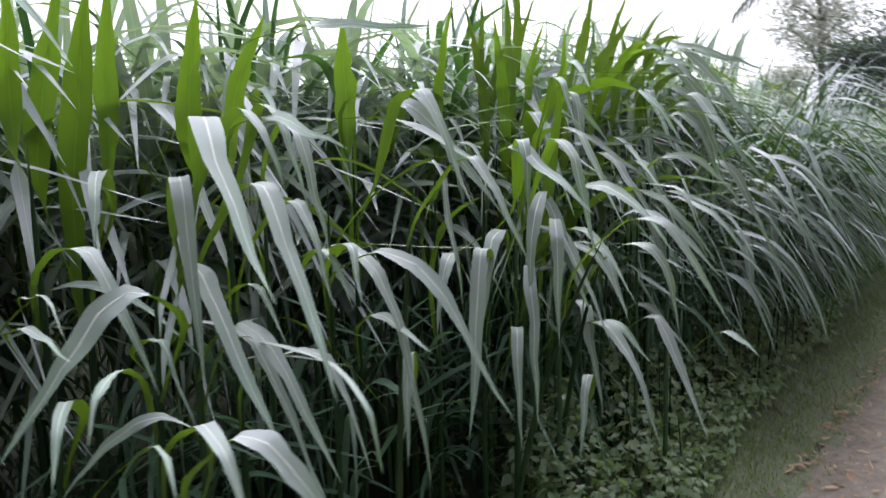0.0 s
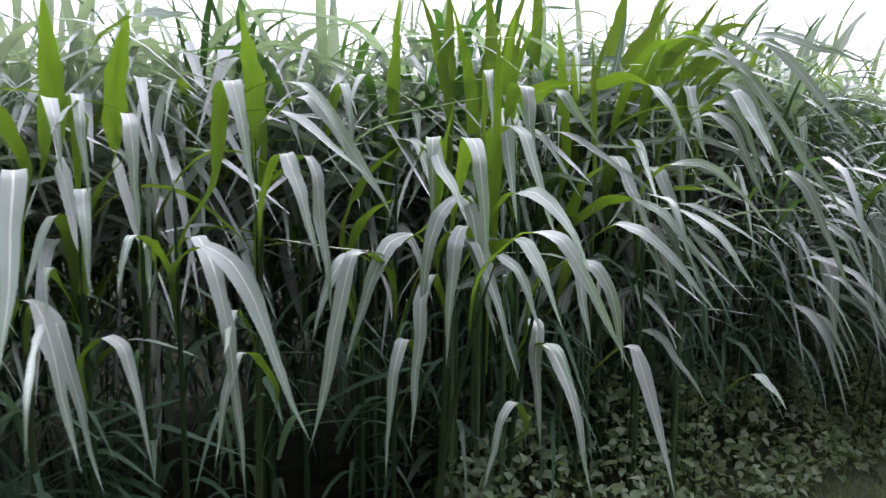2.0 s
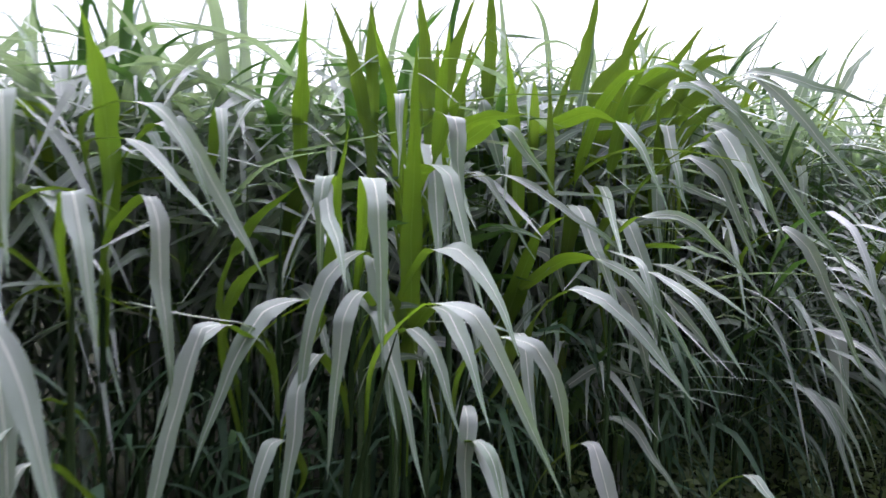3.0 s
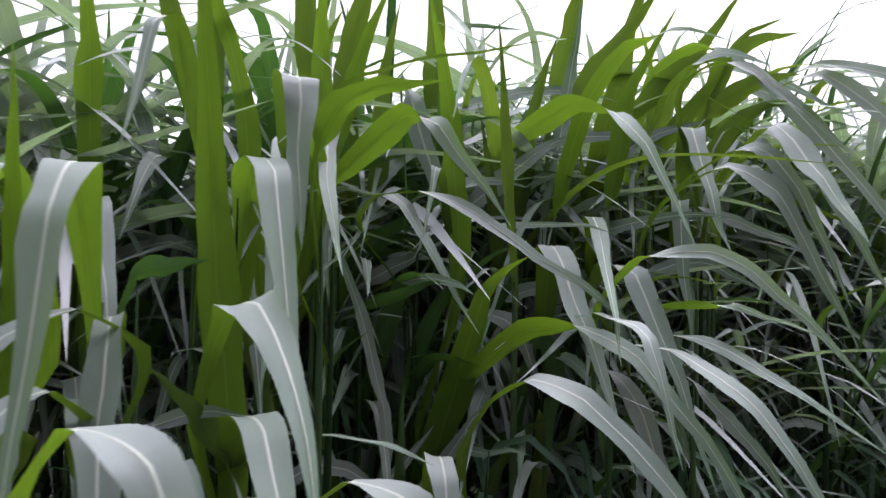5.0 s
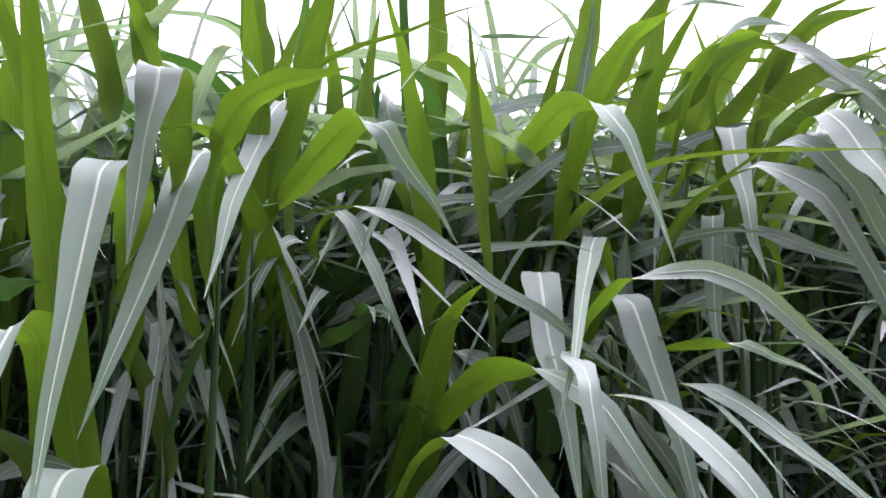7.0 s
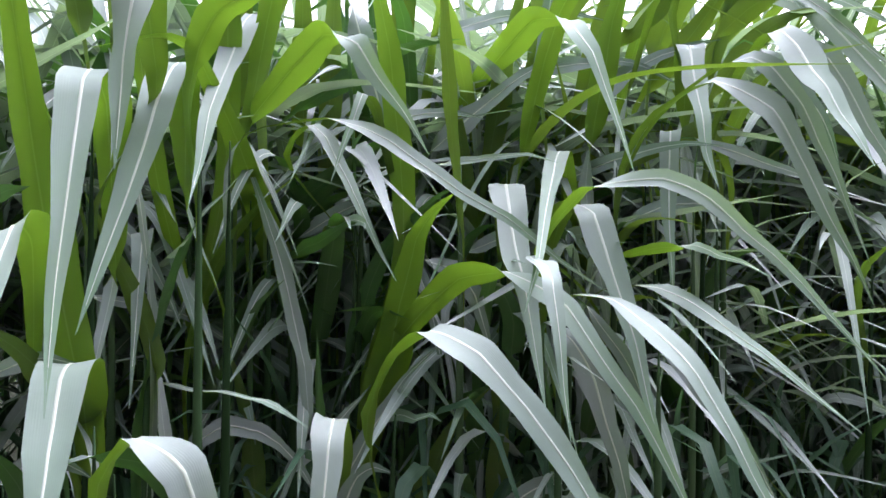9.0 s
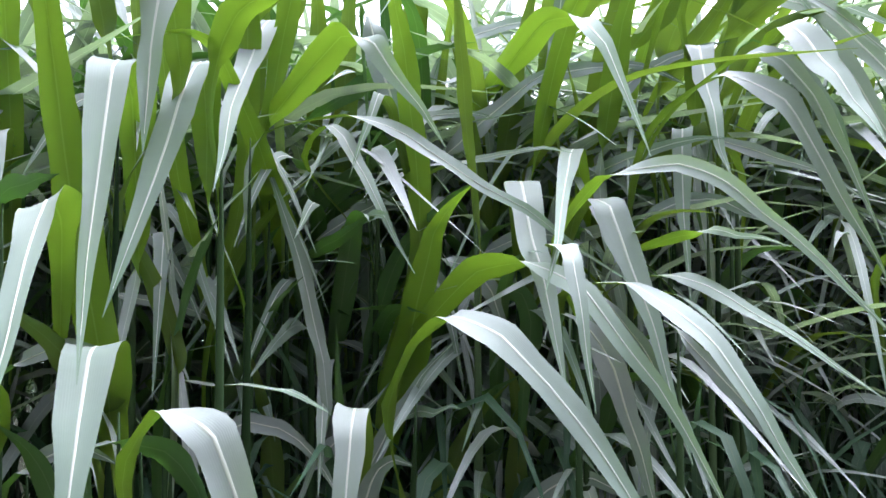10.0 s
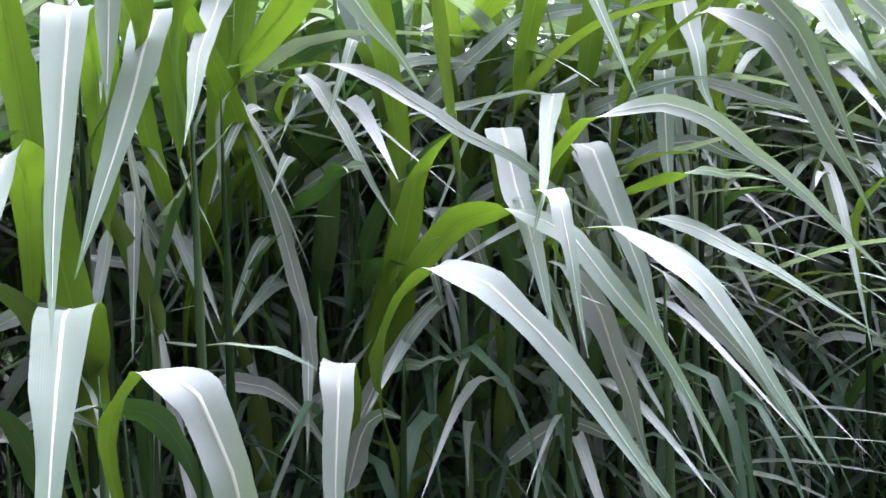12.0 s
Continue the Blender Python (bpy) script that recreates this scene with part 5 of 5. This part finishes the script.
def weed_leaf_shape(length, width, droop):
    v, f, uv = [], [], []
    q = [0, 0.18, 0.42, 0.7, 1.0]
    w = [0.05, 0.8, 1.0, 0.62, 0.02]
    for a, b in zip(q, w):
        z = droop * a * a
        v += [(-width * b / 2, length * a, z + 0.1 * width * b), (0, length * a, z), (width * b / 2, length * a, z + 0.1 * width * b)]
        uv += [(0, a), (0.5, a), (1, a)]
    for i in range(4):
        for j in (0, 1):
            f.append((i * 3 + j, i * 3 + j + 1, i * 3 + j + 4, i * 3 + j + 3))
    return v, f, uv


def kind_of_weed(seed):
    r = random.Random(seed)
    ob = new("weed_plant")
    tagged(ob, "small broad-leaved green weed on the bank at the field edge", "weed", "weeds on the bank")
    tall = r.uniform(0.2, 0.42)
    line = culm_line(0, 0, 0, r.uniform(-0.08, 0.08), r.uniform(-0.08, 0.08), tall, 7)
    tube("stem", line, [0.003 - 0.0003 * i for i in range(7)], 5, [SHADE_CULM], ob)
    for i in range(9):
        v, f, uv = weed_leaf_shape(r.uniform(0.028, 0.055), r.uniform(0.018, 0.034), -r.uniform(0.0, 0.02))
        lf = mesh_object("leaf", v, f, [WEED_LEAF], ob, None, uv)
        at = line[min(6, 1 + i * 6 // 9)]
        lf.matrix_basis = pose(*at, r.uniform(-25, 30), r.uniform(-20, 20), i * 137 + r.uniform(-30, 30))
    return ob


WEEDS = [kind_of_weed(300 + i) for i in range(6)]
place = random.Random(9)
for i in range(66):
    u = place.uniform(0.1, 3.8)
    v = place.uniform(-0.55, -0.02) - 0.05 * u
    x, y = plan(u, v)
    s = place.uniform(0.8, 1.3)
    copy_thing(WEEDS[i % 6], pose(x, y, height(u, v) - 0.01, 0, 0, place.uniform(0, 360)) @ Matrix.Diagonal((s, s, s, 1)))
for i, w in enumerate(WEEDS):
    u, v = 3.7 + i * 0.15, -0.1 - 0.04 * i
    w.location = (*plan(u, v), height(u, v) - 0.01)


def weed_carpet(seed, n, u0, u1):
    r = random.Random(seed)
    verts, faces, uvs = [], [], []
    for _ in range(n):
        u = u0 + (u1 - u0) * r.random() ** 1.4
        v = r.uniform(-0.3 if u < 0.3 else -0.85, 0.05 - 0.05 * max(u, 0) + 0.09 * noise.noise((u * 1.2, 5.0, 2.0)))
        k = min(max((0.12 - 0.05 * max(u, 0) - v) / 0.34, 0), 1)
        bush = 0.55 + 0.75 * noise.noise((u * 2.6, v * 2.6, 8.0))
        x, y = plan(u, v)
        z = height(u, v) + (0.03 + (0.74 if u > 0.15 else 0.2) * k * max(bush, 0.08)) * r.random() ** 0.4
        m = pose(x, y, z, r.uniform(-50, 25), r.uniform(-40, 40), r.uniform(0, 360))
        a, f, q = weed_leaf_shape(r.uniform(0.016, 0.052), r.uniform(0.014, 0.04), -r.uniform(0, 0.02))
        o = len(verts)
        verts += [m @ Vector(p) for p in a]
        faces += [tuple(o + i for i in g) for g in f]
        uvs += q
    return mesh_object("weeds", verts, faces, [WEED_CARPET], None, None, uvs)


tagged(weed_carpet(4, 27000, -1.2, 9), "low carpet of small broad-leaved weeds on the bank", "weeds", kind="stuff")
verge = grid_sheet("verge", list(np.arange(-3, 16, 0.12)) + [20, 30, 60], list(np.linspace(-0.75, 0.6, 11)), 0.004, [VERGE])
tagged(verge, "worn green turf strip between the weeds and the path", "verge", kind="structure")
r9 = random.Random(12)
short = []
for _ in range(26000):
    u = -1.0 + 13 * r9.random() ** 1.5
    v = r9.gauss(0.05 - 0.02 * max(u, 0), 0.15)
    x, y = plan(u, v)
    short.append((x, y, height(u, v), r9.uniform(0, 360), 1.0 if r9.random() < 0.6 else 0.0))
tagged(many_blades("turf", short, 7, 0.036, 0.005, TURF, 3), "short green grass verge along the path", "turf", kind="stuff")


def litter(seed, n):
    r = random.Random(seed)
    verts, faces = [], []
    for _ in range(n):
        u, v = -2 + 10 * r.random() ** 1.2, 0.16 + 1.7 * r.random() ** 1.6
        x, y = plan(u, v)
        m = pose(x, y, height(u, v) + 0.012, r.uniform(-14, 14), r.uniform(-14, 14), r.uniform(0, 360))
        a, f, q = weed_leaf_shape(r.uniform(0.02, 0.09), r.uniform(0.01, 0.03), r.uniform(-0.005, 0.012))
        o = len(verts)
        verts += [m @ Vector(p) for p in a]
        faces += [tuple(o + i for i in g) for g in f]
    return mesh_object("leaf_litter", verts, faces, [LITTER])


tagged(litter(3, 3600), "dry brown fallen leaves scattered on the dirt path", "leaf litter", kind="stuff")

# ---- trees beyond the field ----


def tree(x, y, tall, spread, low, mat, seed, label, leaves, size):
    r = random.Random(seed)
    ob = new("tree")
    ob.location = (x, y, 0)
    tagged(ob, label, "tree", "trees round the field")
    line = culm_line(0, 0, -0.1, r.uniform(-0.4, 0.4), r.uniform(-0.4, 0.4), tall * 0.8, 9)
    tube("trunk", line, [tall * 0.022 * (1 - 0.09 * i) for i in range(9)], 9, [BARK], ob)
    tips = []
    for i in range(11):
        t = line[3 + i % 6]
        a = i * 2.4 + r.uniform(-0.4, 0.4)
        out = spread * r.uniform(0.5, 1.0)
        tip = (t[0] + out * math.cos(a), t[1] + out * math.sin(a), max(t[2] + r.uniform(0.05, 0.25) * tall, low))
        tips.append(tip)
        limb = culm_line(*t, *tip, 6)
        tube("limb", limb, [tall * 0.008 * (1 - 0.14 * k) for k in range(6)], 6, [BARK], ob)
    tips.append((line[-1][0], line[-1][1], tall * 0.9))
    verts, faces, uvs = [], [], []
    for k in range(leaves):
        c = tips[k % len(tips)]
        g = spread * 0.36
        p = (c[0] + r.gauss(0, g), c[1] + r.gauss(0, g), c[2] + r.gauss(0, g * 0.75))
        m = pose(*p, r.uniform(-60, 60), r.uniform(-60, 60), r.uniform(0, 360))
        s = size * r.uniform(0.6, 1.4)
        o = len(verts)
        verts += [m @ Vector(q) for q in ((0, -s, 0), (s * 0.5, 0, s * 0.15), (0, s, 0), (-s * 0.5, 0, s * 0.15))]
        faces.append((o, o + 1, o + 2, o + 3))
        uvs += [(0.3, 0), (1, 0.5), (0.3, 1), (0, 0.5)]
    mesh_object("crown", verts, faces, [mat], ob, None, uvs, False)
    return ob


def bearing(az, dist):
    return math.sin(radians(az)) * dist, math.cos(radians(az)) * dist


tree(*bearing(27.6, 45), 13.0, 2.2, 5.0, HAZE_CROWN, 1, "tall pale grey-green tree with a loose crown beyond the field", 9000, 0.11)
tree(*bearing(30.4, 40), 6.6, 1.7, 2.0, CROWN_DARK, 3, "dark bushy tree behind the grass field", 9000, 0.1)
tree(*bearing(35.0, 38), 10.5, 2.0, 2.4, CROWN_DARK, 4, "dark broad tree near the end of the path", 8000, 0.11)
tree(*bearing(20.4, 50), 6.1, 0.95, 3.4, HAZE_CROWN, 5, "small round grey-green tree far behind the grass", 6000, 0.11)
tree(*bearing(24.6, 55), 7.4, 1.4, 3.2, HAZE_CROWN, 6, "low pale green tree far behind the field", 7000, 0.12)

# added row of trees, never in view: blocks low sky light from the path side
for i in range(10):
    u = -9 + 2.5 * i
    tree(*plan(u, 5.6 + 0.5 * (i % 3)), 6.3 + 0.5 * (i % 4), 2.2, 1.3, CROWN_DARK, 40 + i, "dark leafy tree across the path from the field", 3800, 0.3)

palm = new("palm_tree")
palm.location = (7.6, 7.0, 0)
tagged(palm, "tall palm with long drooping dark green fronds over the path", "palm tree")
tube("trunk", culm_line(0, 0, -0.1, -0.2, 0.15, 4.7, 14), [0.17 - 0.004 * i + (0.012 if i % 2 else 0) for i in range(14)], 12, [BARK], palm)


def frond(az, length, e0, e1, droop_at):
    pts = spine(-0.2, 0.15, 4.65, az, 6, e0, e1, droop_at, 0.16, length, 40)
    tang = np.gradient(pts, axis=0)
    verts, faces, uvs = [], [], []
    for i in range(4, 41):
        for h in (0, 0.5):
            for sgn in (-1, 1):
                p, d = Vector(pts[i]), Vector(tang[i]).normalized()
                p = p + Vector(tang[i]) * h
                s = d.cross(Vector((0, 0, 1))).normalized() * sgn
                ln = 0.88 * math.sin(math.pi * min(0.12 + i / 48, 0.94)) + 0.04
                tip = p + (s * 0.55 + d * 0.35 + Vector((0, 0, -0.7))) * ln
                mid = (p + tip) / 2 + Vector((0, 0, 0.06 * ln))
                o = len(verts)
                wd = d * 0.02
                verts += [p - wd, p + wd, mid + wd, tip, mid - wd]
                uvs += [(0, 0), (1, 0), (1, 0.5), (0.5, 1), (0, 0.5)]
                faces += [(o, o + 1, o + 2, o + 4), (o + 4, o + 2, o + 3)]
    fr = mesh_object("frond", verts, faces, [FROND], palm, None, uvs, False)
    tube("stalk", pts, [0.028 * (1 - 0.9 * i / 40) + 0.002 for i in range(41)], 6, [FROND], fr)


for az, ln, e0, e1, at in ((272, 4.92, 0, -48, 0.6), (20, 4.6, 45, -50, 0.5), (75, 4.4, 40, -60, 0.45), (130, 4.6, 45, -55, 0.5), (180, 4.4, 38, -60, 0.5), (225, 4.5, 48, -40, 0.5), (335, 4.4, 55, -30, 0.55), (100, 4.2, 66, -20, 0.6)):
    frond(az, ln, e0, e1, at)
